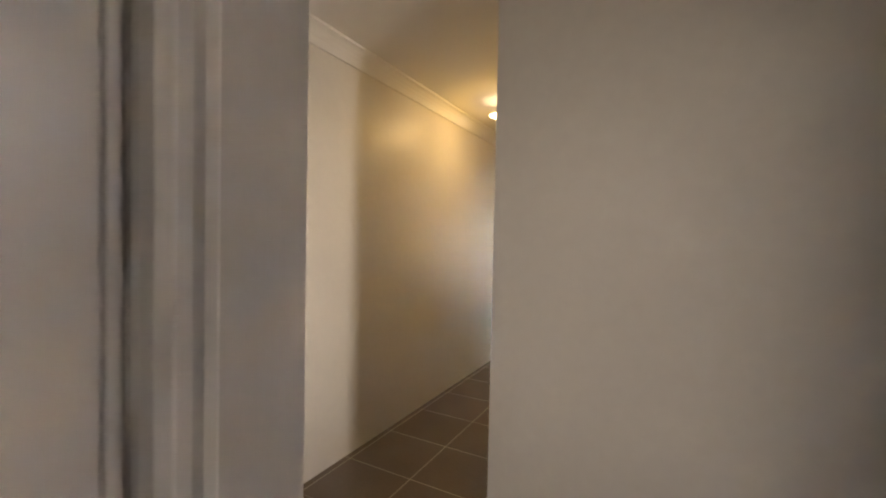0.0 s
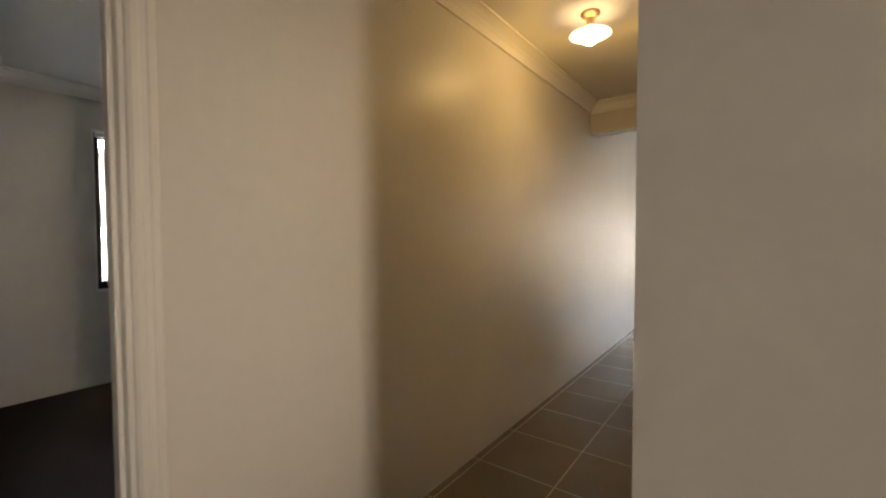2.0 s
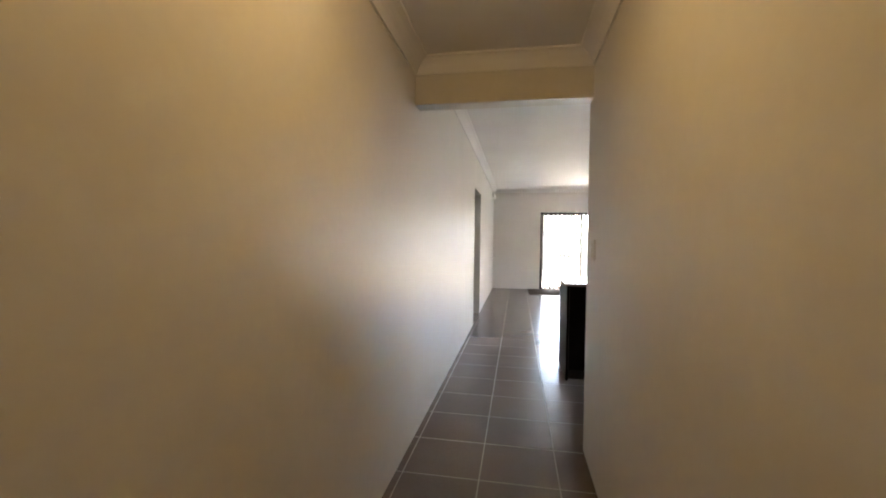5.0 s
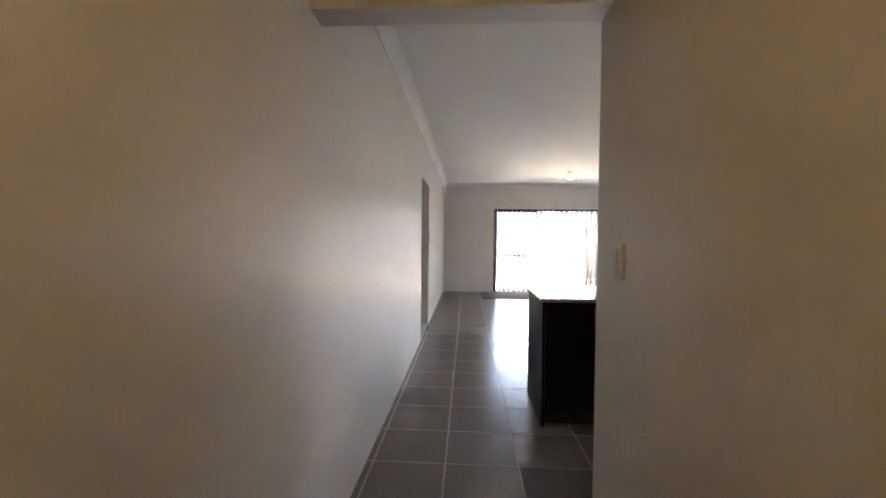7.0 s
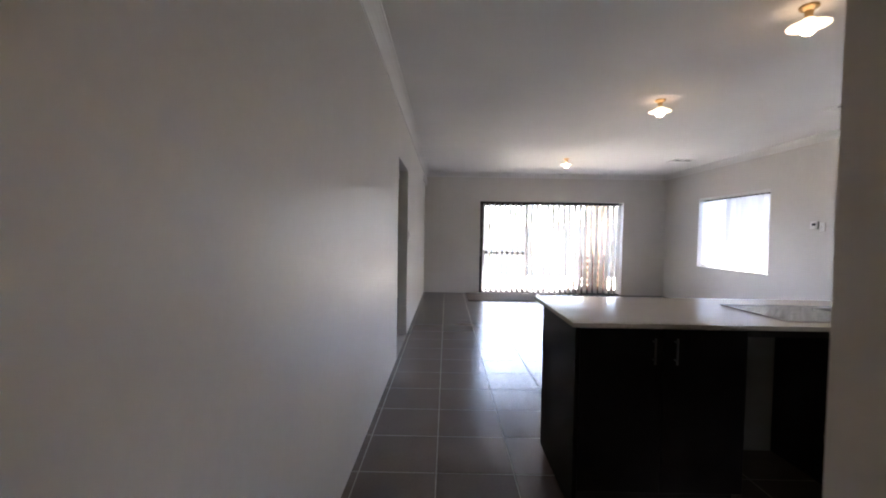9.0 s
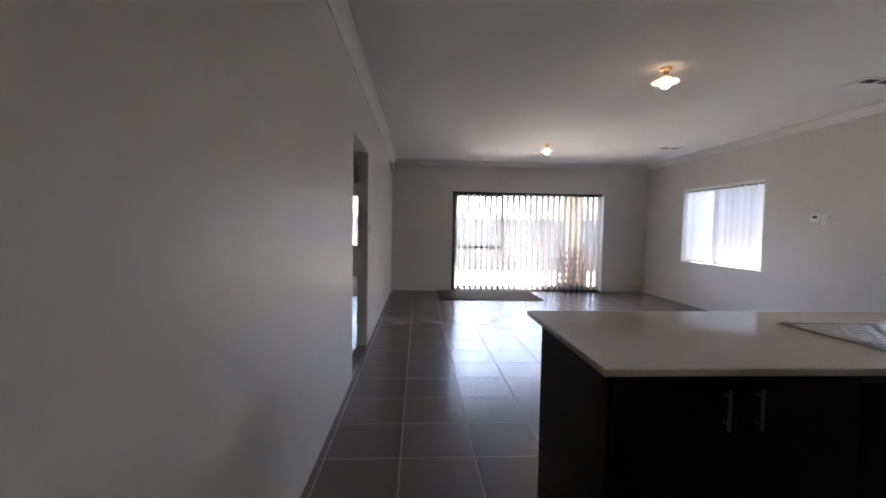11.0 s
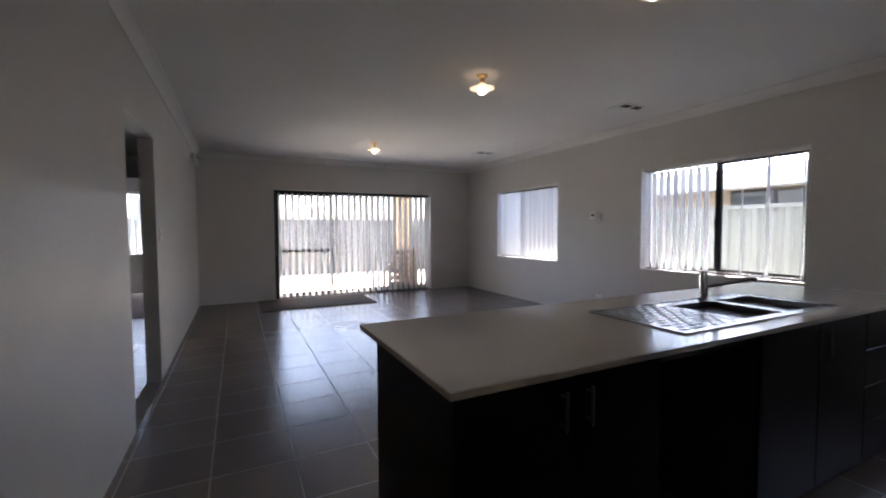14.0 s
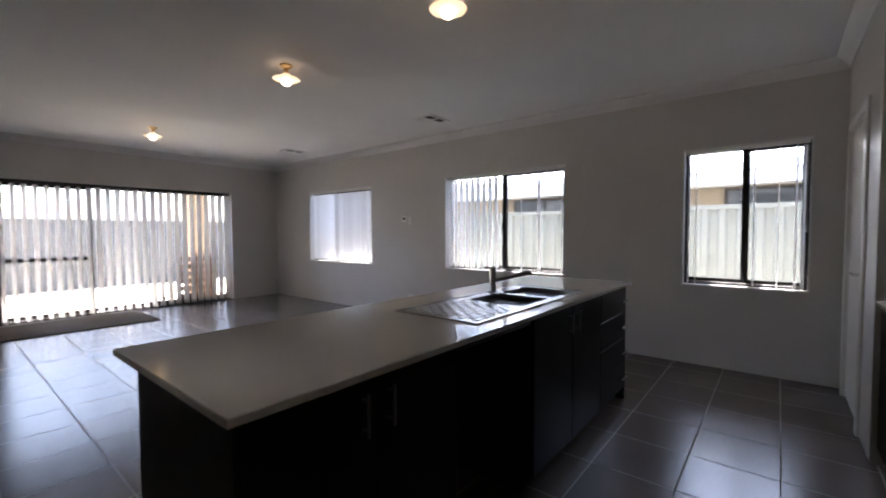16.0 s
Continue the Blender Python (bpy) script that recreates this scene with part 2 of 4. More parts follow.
def wall_along_x(name, y0, y1, x0, x1, z1, holes, label, mat=WALL, z0=-0.08):
    bm = bmesh.new()
    at = x0
    for xa, xb, za, zb in sorted(holes):
        box(bm, at, xa, y0, y1, z0, z1)
        if za > 0.01:
            box(bm, xa, xb, y0, y1, z0, za)
        box(bm, xa, xb, y0, y1, zb, z1)
        at = xb
    box(bm, at, x1, y0, y1, z0, z1)
    bmesh.ops.remove_doubles(bm, verts=bm.verts, dist=0.0005)
    return solid(name, bm, mat, label)


W1, W2, W3 = (5.705, 7.485, 0.75, 2.056), (2.370, 4.15, 0.762, 2.064), (0.240, 1.188, 0.755, 2.07)
SD = (1.22, 4.41, 0.0, 2.065)
BED_DOOR = (-4.34, -3.575, 0.0, 2.035)
PASSAGE = (3.68, 4.70, 0.0, 2.08)
BED_WIN = (-2.93, -1.47, 0.757, 2.075)
ENTRY = (-5.40, -4.585, 0.0, 2.04)
PANTRY = (4.36, 5.14, 0.0, 2.04)

wall_along_y("wall_west", -0.11, 0.0, -7.0, YF, ROOF, [BED_DOOR, PASSAGE], "cream painted plaster wall along the hall and living room")
wall_along_y("wall_east", XR, XR + 0.25, -0.11, YF + 0.25, ROOF, [W1, W2, W3], "cream painted plaster wall with three windows")
wall_along_x("wall_north", YF, YF + 0.25, -0.11, XR, ROOF, [SD], "cream painted plaster wall with the garden sliding door")
wall_along_y("wall_hall", HW, HW + 0.11, EDGE, HE, ROOF, [], "cream painted plaster wall of the hall")
bm = bmesh.new()
box(bm, 0.0, HW, HB, HE, 2.12, ROOF)
solid("bulkhead", bm, WALL, "cream painted bulkhead across the end of the hall")
wall_along_x("wall_pantry", PY - 0.11, PY, PX, XR, ROOF, [PANTRY], "cream painted plaster wall beside the pantry door")
wall_along_x("wall_kitchen", -0.81, -0.70, HW + 0.11, PX + 0.11, ROOF, [], "cream painted wall behind the kitchen bench")
wall_along_y("wall_kitchen_return", PX, PX + 0.11, -0.70, PY - 0.11, ROOF, [], "cream painted wall end beside the kitchen bench")
wall_along_x("wall_pantry_back", -1.6, -1.5, PX + 0.11, XR, ROOF, [], "plain pantry wall")
wall_along_y("wall_pantry_side", XR, XR + 0.25, -1.6, -0.11, ROOF, [], "plain pantry wall")
wall_along_y("wall_pantry_inner", PX + 0.01, PX + 0.11, -1.5, -0.81, ROOF, [], "plain pantry wall")
wall_along_x("wall_entry", EDGE, EDGE + 0.11, HW + 0.11, 3.25, ROOF, [], "cream painted plaster wall facing the entry")
wall_along_x("wall_lobby", ENY - 0.11, ENY, 0.0, ENX - 0.11, ROOF, [], "cream painted plaster wall beside the bedroom door")
wall_along_y("wall_front_room", ENX - 0.11, ENX, -7.0, ENY, ROOF, [ENTRY], "cream painted plaster wall with a framed doorway")
wall_along_y("wall_front", 3.25, 3.5, -7.0, EDGE + 0.11, ROOF, [(-4.31, -4.03, 0.05, 2.06)], "cream painted wall with a narrow glass strip")
wall_along_x("wall_front_room_back", -7.11, -7.0, -0.11, 3.5, ROOF, [], "plain wall closing the front room")
# bedroom
wall_along_y("wall_bedroom", -3.298, -3.048, -6.0, 0.4, ROOF, [BED_WIN], "cream painted bedroom wall with a window")
wall_along_x("wall_bedroom_end", 0.4, 0.5, -3.298, -0.11, ROOF, [], "plain bedroom wall")
wall_along_x("wall_bedroom_back", -6.1, -6.0, -3.298, -0.11, ROOF, [], "plain bedroom wall")
wall_along_y("wall_robe", -2.16, -2.05, -6.0, -3.84, ROOF, [], "cream painted wall of the bedroom robe")
# passage and back bedroom behind the west wall
wall_along_y("wall_passage", -1.71, -1.6, 3.0, 7.8, ROOF, [], "cream painted wall of the side passage")
wall_along_x("wall_passage_end", 2.9, 3.0, -1.71, -0.11, ROOF, [], "plain passage wall")
wall_along_x("wall_passage_door", 7.8, 7.91, -3.4, -0.11, ROOF, [(-1.55, -0.55, 0.0, 2.06)], "cream painted wall with a doorway")
wall_along_x("wall_back_bedroom", 11.0, 11.25, -3.4, 0.3, ROOF, [(-2.3, -0.7, 0.80, 2.12)], "cream painted back bedroom wall with a window")
wall_along_y("wall_back_bedroom_east", 0.05, 0.3, YF + 0.25, 11.0, ROOF, [], "plain back bedroom wall")
wall_along_y("wall_back_bedroom_west", -3.5, -3.4, 7.8, 11.25, ROOF, [], "plain back bedroom wall")
bm = bmesh.new()
box(bm, -0.11, 0.05, YF + 0.25, YF + 0.35, -0.08, ROOF)
solid("wall_back_corner", bm, WALL, "short plain corner wall")


def slab(name, x0, x1, y0, y1, z0, z1, mat, label):
    bm = bmesh.new()
    box(bm, x0, x1, y0, y1, z0, z1)
    return solid(name, bm, mat, label)


slab("ceiling_hall", 0.0, HW, EDGE, HB, H_HALL, H_HALL + 0.1, CEIL, "white painted hall ceiling")
slab("ceiling_entry", 0.0, 3.25, ENY, EDGE, H_HALL, H_HALL + 0.1, CEIL, "white painted entry ceiling")
slab("ceiling_front_room", 0.0, ENX - 0.11, -7.0, ENY - 0.11, H_HALL, H_HALL + 0.1, CEIL, "white painted front room ceiling")
slab("ceiling_front_entry", ENX, 3.25, -7.0, ENY, H_HALL, H_HALL + 0.1, CEIL, "white painted front entry ceiling")
slab("ceiling_living", 0.0, XR, HE, YF, H_LIVE, H_LIVE + 0.1, CEIL, "white painted living room ceiling")
slab("ceiling_kitchen", HW + 0.11, PX, -0.70, HE, H_LIVE, H_LIVE + 0.1, CEIL, "white painted kitchen ceiling")
slab("ceiling_pantry", PX + 0.11, XR, -1.5, PY - 0.11, H_HALL, H_HALL + 0.1, CEIL, "white painted pantry ceiling")
slab("ceiling_bedroom", -3.048, -0.11, -6.0, 0.4, H_HALL, H_HALL + 0.1, CEIL, "white painted bedroom ceiling")
slab("ceiling_passage", -1.6, -0.11, 3.0, 7.8, H_HALL, H_HALL + 0.1, CEIL, "white painted passage ceiling")
slab("ceiling_back_bedroom", -3.4, 0.05, 7.91, 11.0, H_HALL, H_HALL + 0.1, CEIL, "white painted back bedroom ceiling")
slab("roof", -4.05, 5.78, -7.4, 9.40, ROOF, ROOF + 0.12, FASCIA, "flat white eaves and roof over the house")
slab("roof_back", -3.7, 0.45, 9.40, 11.45, ROOF, ROOF + 0.12, FASCIA, "flat white eaves over the back bedroom")

slab("floor_bedroom", -3.048, -0.11, -6.0, 0.4, -0.08, 0.0, CARPET, "dark brown carpet on the bedroom floor")
slab("floor_back_bedroom", -3.4, 0.05, 7.91, 11.0, -0.08, 0.0, material("grey_carpet", (0.30, 0.26, 0.25), 0.95, grain=0.2, grain_scale=220, bump=0.6, bump_scale=300), "pale grey carpet in the back bedroom")
slab("floor_front_room", 0.0, ENX, -7.0, ENY - 0.11, -0.08, 0.0, CARPET, "dark brown carpet in the front room")
slab("floor_bedroom_threshold", -0.11, 0.0, BED_DOOR[0], BED_DOOR[1], -0.08, -0.004, CARPET, "carpeted threshold of the bedroom door")

# cornices: a hollow cove, 90 mm
COVE = [(0.0, 0.0), (0.0, -0.09), (0.012, -0.09), (0.016, -0.078), (0.026, -0.058), (0.042, -0.038), (0.062, -0.022), (0.078, -0.014), (0.09, -0.012), (0.09, 0.0)]


def cornice(runs, z, label):
    bm = bmesh.new()
    for p0, p1, out, m0, m1 in runs:
        extrude(bm, COVE, (*p0, z), (*p1, z), (*out, 0), m0, m1)
    solid("cornice", bm, CEIL, label)


cornice([((0, ENY), (0, HB), (1, 0), 1, -1), ((0, HB), (HW, HB), (0, -1), 1, -1), ((HW, HB), (HW, EDGE), (-1, 0), 1, 1),
         ((HW, EDGE), (3.25, EDGE), (0, -1), -1, -1), ((3.25, EDGE), (3.25, -7.0), (-1, 0), 1, -1), ((ENX, -7.0), (ENX, ENY), (1, 0), 1, 1),
         ((ENX, ENY), (0, ENY), (0, 1), -1, -1)], H_HALL, "white cove cornice round the hall ceiling")
cornice([((0, HE), (0, YF), (1, 0), 1, -1), ((0, YF), (XR, YF), (0, -1), 1, -1), ((XR, YF), (XR, PY), (-1, 0), 1, -1),
         ((XR, PY), (PX, PY), (0, 1), 1, 0), ((HW + 0.11, HE), (0, HE), (0, 1), 0, -1)], H_LIVE, "white cove cornice round the living room ceiling")
cornice([((-3.048, -6.0), (-3.048, 0.4), (1, 0), 1, -1), ((-3.048, 0.4), (-0.11, 0.4), (0, -1), 1, -1), ((-0.11, 0.4), (-0.11, -6.0), (-1, 0), 1, -1),
         ((-2.05, -6.0), (-2.05, -3.84), (1, 0), 1, 0)], H_HALL, "white cove cornice round the bedroom ceiling")


# ---- door frames ----
ARCH = [(0.0, 0.0), (0.0, 0.066), (0.010, 0.066), (0.016, 0.060), (0.018, 0.048), (0.012, 0.042), (0.012, 0.030), (0.017, 0.024), (0.019, 0.010), (0.014, 0.003), (0.010, 0.0)]


def architrave(bm, axis, face, out, a, b, top):
    """A moulded frame round an opening in the wall face at x or y = face."""
    def put(v0, v1, side):
        ends = []
        for (s, z), mit in ((v0, 0), (v1, 1)):
            ring = []
            for o, w in ARCH:
                ss, zz = s, z
                if side == "top":
                    zz = z + w
                    ss = s + (w if mit else -w)
                else:
                    ss = s - w if side == "lo" else s + w
                    zz = z + (w if mit else 0)
                ring.append(bm.verts.new((face + out * o, ss, zz) if axis == "x" else (ss, face + out * o, zz)))
            ends.append(ring)
        n = len(ARCH)
        for k in range(n):
            bm.faces.new((ends[0][k], ends[0][(k + 1) % n], ends[1][(k + 1) % n], ends[1][k]))
        bm.faces.new(ends[0][::-1])
        bm.faces.new(ends[1])
    put((a, 0.0), (a, top), "lo")
    put((b, 0.0), (b, top), "hi")
    put((a, top), (b, top), "top")


def door_frame(name, axis, lo, hi, a, b, top, label):
    """Jamb lining, stop and architraves on both faces of a wall between lo and hi."""
    ob = thing(name, ((lo + hi) / 2, (a + b) / 2, 0) if axis == "x" else ((a + b) / 2, (lo + hi) / 2, 0), label, "door frame", kind="structure")

    def brick(bm, d0, d1, s0, s1, z0, z1):
        (rounded(bm, d0, d1, s0, s1, z0, z1, 0.002, 1) if axis == "x" else rounded(bm, s0, s1, d0, d1, z0, z1, 0.002, 1))
    bm = bmesh.new()
    brick(bm, lo, hi, a, a + 0.018, 0, top)
    brick(bm, lo, hi, b - 0.018, b, 0, top)
    brick(bm, lo, hi, a + 0.018, b - 0.018, top - 0.018, top)
    part("jamb", bm, TRIM, ob)
    bm = bmesh.new()
    mid = (lo + hi) / 2
    brick(bm, mid - 0.018, mid + 0.022, a + 0.018, a + 0.030, 0, top - 0.018)
    brick(bm, mid - 0.018, mid + 0.022, b - 0.030, b - 0.018, 0, top - 0.018)
    brick(bm, mid - 0.018, mid + 0.022, a + 0.030, b - 0.030, top - 0.030, top - 0.018)
    part("door_stop", bm, TRIM, ob)
    for face, out in ((hi, 1), (lo, -1)):
        bm = bmesh.new()
        architrave(bm, axis, face + out * 0.0005, out, a + 0.006, b - 0.006, top - 0.006)
        part("architrave", bm, TRIM, ob)
    return ob


bed_frame = door_frame("door_frame_1", "x", -0.11, 0.0, BED_DOOR[0], BED_DOOR[1], BED_DOOR[3], "white gloss painted frame of the open bedroom doorway")
bm = bmesh.new()
rounded(bm, -0.075, -0.045, BED_DOOR[1] - 0.0195, BED_DOOR[1] - 0.0175, 0.99, 1.07, 0.0008, 1)
part("strike_plate", bm, BRASS, bed_frame, "dark brass strike plate")
front_frame = door_frame("door_frame_2", "x", ENX - 0.11, ENX, ENTRY[0], ENTRY[1], ENTRY[3], "white gloss painted frame of the front room doorway")
pantry_frame = door_frame("door_frame_3", "y", PY - 0.11, PY, PANTRY[0], PANTRY[1], PANTRY[3], "white gloss painted frame of the pantry door")


def lever(parent, x, y, z, way, side, material_=CHROME):
    """A rose and lever on a door face whose outward normal is way (x or y axis), lever pointing along side."""
    way, side = Vector(way), Vector(side)
    p = Vector((x, y, z))
    bm = bmesh.new()
    rod(bm, p, p + way * 0.008, 0.026, 20)
    rod(bm, p + way * 0.008, p + way * 0.05, 0.009)
    rod(bm, p + way * 0.045 - side * 0.008, p + way * 0.045 + side * 0.12, 0.008)
    return part("lever_handle", bm, material_, parent, "chrome lever handle", smooth=True)


ob = thing("front_room_door", (ENX - 0.06, -5.0, 0), "closed white painted flush front room door", "door")
bm = bmesh.new()
rounded(bm, ENX - 0.0325, ENX - 0.002, ENTRY[0] + 0.0185, ENTRY[1] - 0.0185, 0.008, ENTRY[3] - 0.0195, 0.002, 1)
part("leaf", bm, TRIM, ob)

ob = thing("pantry_door", (4.75, PY - 0.06, 0), "closed white painted flush pantry door with lever", "door")
bm = bmesh.new()
rounded(bm, PANTRY[0] + 0.021, PANTRY[1] - 0.021, PY - 0.043, PY - 0.008, 0.012, PANTRY[3] - 0.021, 0.002, 1)
part("leaf", bm, TRIM, ob)
lever(ob, PANTRY[0] + 0.085, PY - 0.008, 1.0, (0, 1, 0), (1, 0, 0))

ob = thing("robe_door", (-2.6, -3.69, 0), "open robe door with dark face and white painted edge", "door")
bm = bmesh.new()
rounded(bm, -3.0, -2.272, -3.71, -3.675, 0.012, 2.035, 0.002, 1)
part("leaf", bm, DARKDOOR, ob, "dark brown door leaf")
bm = bmesh.new()
rounded(bm, -2.272, -2.243, -3.713, -3.672, 0.012, 2.037, 0.003, 1)
part("edge_strip", bm, TRIM, ob, "white painted edge strip")
lever(ob, -2.30, -3.675, 1.02, (0, 1, 0), (-1, 0, 0))

# front door wall: unseen glazed strip, added to light the entry
ob = thing("window_5", (3.25, -4.17, 0.05), "narrow unseen glass strip added to let daylight into the entry", "window", kind="structure")
bm = bmesh.new()
for y0 in (-4.31, -4.06):
    box(bm, 3.30, 3.36, y0, y0 + 0.03, 0.05, 2.06)
part("window_frame", bm, FRAME, ob)
bm = bmesh.new()
box(bm, 3.326, 3.331, -4.28, -4.06, 0.05, 2.06)
# tint only cuts how much sky light the strip lets in
part("pane", bm, TINTED, ob, "glass tinted bronze to hold back the sky light")


# ---- windows and blinds ----
def to_world(axis, face, out):
    """Local (s along the wall, d outward depth, z) to world."""
    if axis == "x":
        return lambda s, d, z: (face + out * d, s, z)
    return lambda s, d, z: (s, face + out * d, z)


def wbox(bm, place, s0, s1, d0, d1, z0, z1):
    p, q = place(s0, d0, z0), place(s1, d1, z1)
    box(bm, min(p[0], q[0]), max(p[0], q[0]), min(p[1], q[1]), max(p[1], q[1]), z0, z1)


def sliding_window(name, axis, face, out, hole, mullion, label, depth=0.25, latch=True):
    a, b, z0, z1 = hole
    place = to_world(axis, face, out)
    ob = thing(name, place((a + b) / 2, depth / 2, z0), label, "window", kind="structure")
    bm = bmesh.new()     # thin white lining proud of the wall by 3 mm
    t = 0.012
    wbox(bm, place, a, a + t, -0.003, 0.085, z0, z1)
    wbox(bm, place, b - t, b, -0.003, 0.085, z0, z1)
    wbox(bm, place, a + t, b - t, -0.003, 0.085, z1 - t, z1)
    part("reveal", bm, REVEAL, ob)
    bm = bmesh.new()
    wbox(bm, place, a + t, b - t, -0.012, 0.085, z0, z0 + 0.018)
    part("window_sill", bm, REVEAL, ob)
    lo, hi, bot, top = a + t, b - t, z0 + 0.018, z1 - t
    f = 0.018
    bm = bmesh.new()
    wbox(bm, place, lo, lo + f, 0.085, 0.15, bot, top)
    wbox(bm, place, hi - f, hi, 0.085, 0.15, bot, top)
    wbox(bm, place, lo + f, hi - f, 0.085, 0.15, bot, bot + f + 0.012)
    wbox(bm, place, lo + f, hi - f, 0.085, 0.15, top - f, top)
    part("window_frame", bm, FRAME, ob, "dark aluminium frame")
    for n, (s0, s1, d) in enumerate(((lo + f, mullion + 0.028, 0.097), (mullion - 0.028, hi - f, 0.122))):
        sash = bmesh.new()
        w = 0.014 if n else 0.034      # the fixed light has slim beads, the slider a full stile
        zb, zt = bot + f + 0.012, top - f
        e = 0.034 if n else w
        wbox(sash, place, s0, s0 + e, d, d + 0.022, zb, zt)
        wbox(sash, place, s1 - w, s1, d, d + 0.022, zb, zt)
        wbox(sash, place, s0 + e, s1 - w, d, d + 0.022, zb, zb + 0.032)
        wbox(sash, place, s0 + e, s1 - w, d, d + 0.022, zt - w, zt)
        sob = part("sash", sash, FRAME, ob, "dark aluminium sliding sash")
        g = bmesh.new()
        wbox(g, place, s0 + e - 0.004, s1 - w + 0.004, d + 0.009, d + 0.013, zb + 0.028, zt - w + 0.004)
        part("pane", g, GLASS, sob).visible_shadow = False
        if not n and latch:
            g = bmesh.new()
            zc = (z0 + z1) / 2 - 0.05
            wbox(g, place, mullion + 0.006, mullion + 0.026, d - 0.022, d, zc - 0.05, zc + 0.05)
            part("latch", g, CARCASS, sob)
    return ob


def slat_mesh(width, z0, z1, cloth):
    bm = bmesh.new()
    n = 4
    rows = []
    for side in (0, 1):
        for z in (z0, z1):
            rows.append([bm.verts.new((width * (k / n - 0.5), 0.006 * (1 - (2 * k / n - 1) ** 2) + 0.0012 * side, z)) for k in range(n + 1)])
    for k in range(n):
        bm.faces.new((rows[0][k], rows[0][k + 1], rows[1][k + 1], rows[1][k]))
        bm.faces.new((rows[2][k], rows[3][k], rows[3][k + 1], rows[2][k + 1]))
    for e in (0, n):
        bm.faces.new((rows[0][e], rows[1][e], rows[3][e], rows[2][e]))
    for z in (0, 1):
        for k in range(n):
            bm.faces.new((rows[z][k], rows[2 + z][k], rows[2 + z][k + 1], rows[z][k + 1]))
    return finish("slat", bm, cloth)


def vertical_blind(axis, face, out, a, b, z0, z1, slats, label, depth=0.036, width=0.112, cloth=SLAT, rail_mat=PLASTIC):
    """Slats: (place along the wall, turn in degrees; 0 lies in the wall's plane)."""
    place = to_world(axis, face, out)
    ob = thing("vertical_blind", place((a + b) / 2, depth, z0), label, "blind")
    bm = bmesh.new()
    wbox(bm, place, a, b, depth - 0.018, depth + 0.018, z1 - 0.03, z1)
    part("headrail", bm, rail_mat, ob, "slim headrail")
    me = slat_mesh(width, z0, z1 - 0.05, cloth)
    inv = Matrix.Translation(-ob.location)
    wb = bmesh.new()
    rounded(wb, -width / 2 + 0.004, width / 2 - 0.004, -0.003, 0.004, z0 - 0.002, z0 + 0.028, 0.001, 1)
    wm = finish("weight", wb, PLASTIC)
    rnd = random.Random(int(a * 100) + len(slats))
    for s, turn in slats:
        o = new("slat", me)
        o.parent, o.matrix_parent_inverse = ob, inv
        base = 90 if axis == "x" else 0
        o.matrix_basis = pose(*place(s, depth, 0), 0, 0, base + turn + rnd.uniform(-3, 3))
        o = new("weight", wm)
        o.parent, o.matrix_parent_inverse = ob, inv
        o.matrix_basis = pose(*place(s, depth, 0), 0, 0, base + turn)
    lo, hi = min(s for s, _ in slats), max(s for s, _ in slats)
    for d in (-0.03, 0.03):
        bm = bmesh.new()
        rod(bm, place(lo, depth + d, z0 + 0.012), place(hi, depth + d, z0 + 0.012), 0.0012, 6)
        part("link_chain", bm, PLASTIC, ob)
    bm = bmesh.new()
    rod(bm, place(a + 0.012, depth - 0.03, z1 - 0.03), place(a + 0.012, depth - 0.03, z0 + (z1 - z0) * 0.42), 0.002, 8)
    rod(bm, place(a + 0.012, depth - 0.03, z0 + (z1 - z0) * 0.42), place(a + 0.012, depth - 0.03, z0 + (z1 - z0) * 0.42 - 0.05), 0.005, 10)
    part("cord", bm, PLASTIC, ob, "white pull cord with weight")
    return ob


def even(a, b, n, turn):
    return [(a + (b - a) * (k + 0.5) / n, turn) for k in range(n)]


sliding_window("window_1", "x", XR, 1, W1, 6.76, "sliding window with dark aluminium frame and white reveal")
sliding_window("window_2", "x", XR, 1, W2, 3.24, "sliding window with dark aluminium frame and white reveal")
sliding_window("window_3", "x", XR, 1, W3, 0.695, "sliding window with dark aluminium frame over bare wall")
sliding_window("window_4", "x", -3.048, -1, BED_WIN, -2.17, "bedroom sliding window with dark aluminium frame")
sliding_window("window_6", "y", 11.0, 1, (-2.3, -0.7, 0.80, 2.12), -1.5, "back bedroom window with dark aluminium frame")

vertical_blind("x", XR, 1, 5.73, 7.47, 0.79, 2.04, even(5.76, 6.74, 8, 93) + even(6.77, 7.45, 7, 58), "white vertical blind with its slats nearly overlapping")
vertical_blind("x", XR, 1, 2.39, 4.13, 0.80, 2.048, even(3.28, 4.12, 9, 95) + [(2.96, 112), (2.72, 100), (2.43, 110)], "white vertical blind with slats turned open", width=0.10)
vertical_blind("x", XR, 1, 0.26, 1.17, 0.79, 2.055, [(0.29, 80), (0.34, 84), (0.46, 92), (0.63, 95), (1.08, 96), (1.14, 92)], "white vertical blind with few slats edge on")
vertical_blind("x", -3.048, -1, -2.90, -1.50, 0.80, 2.05, even(-2.88, -1.52, 12, 95), "white vertical blind in the bedroom window")
vertical_blind("y", 11.0, 1, -2.27, -0.73, 0.84, 2.09, even(-2.27, -0.73, 14, 70), "white vertical blind in the back bedroom")
vertical_blind("y", YF, 1, 1.25, 4.40, 0.03, 2.04, even(1.27, 2.33, 9, 106) + even(2.33, 4.39, 17, 109), "long white vertical blind over the sliding door, fabric dimmed as if less lit", cloth=SLAT_DIMMED, rail_mat=FRAME, width=0.127, depth=0.065)

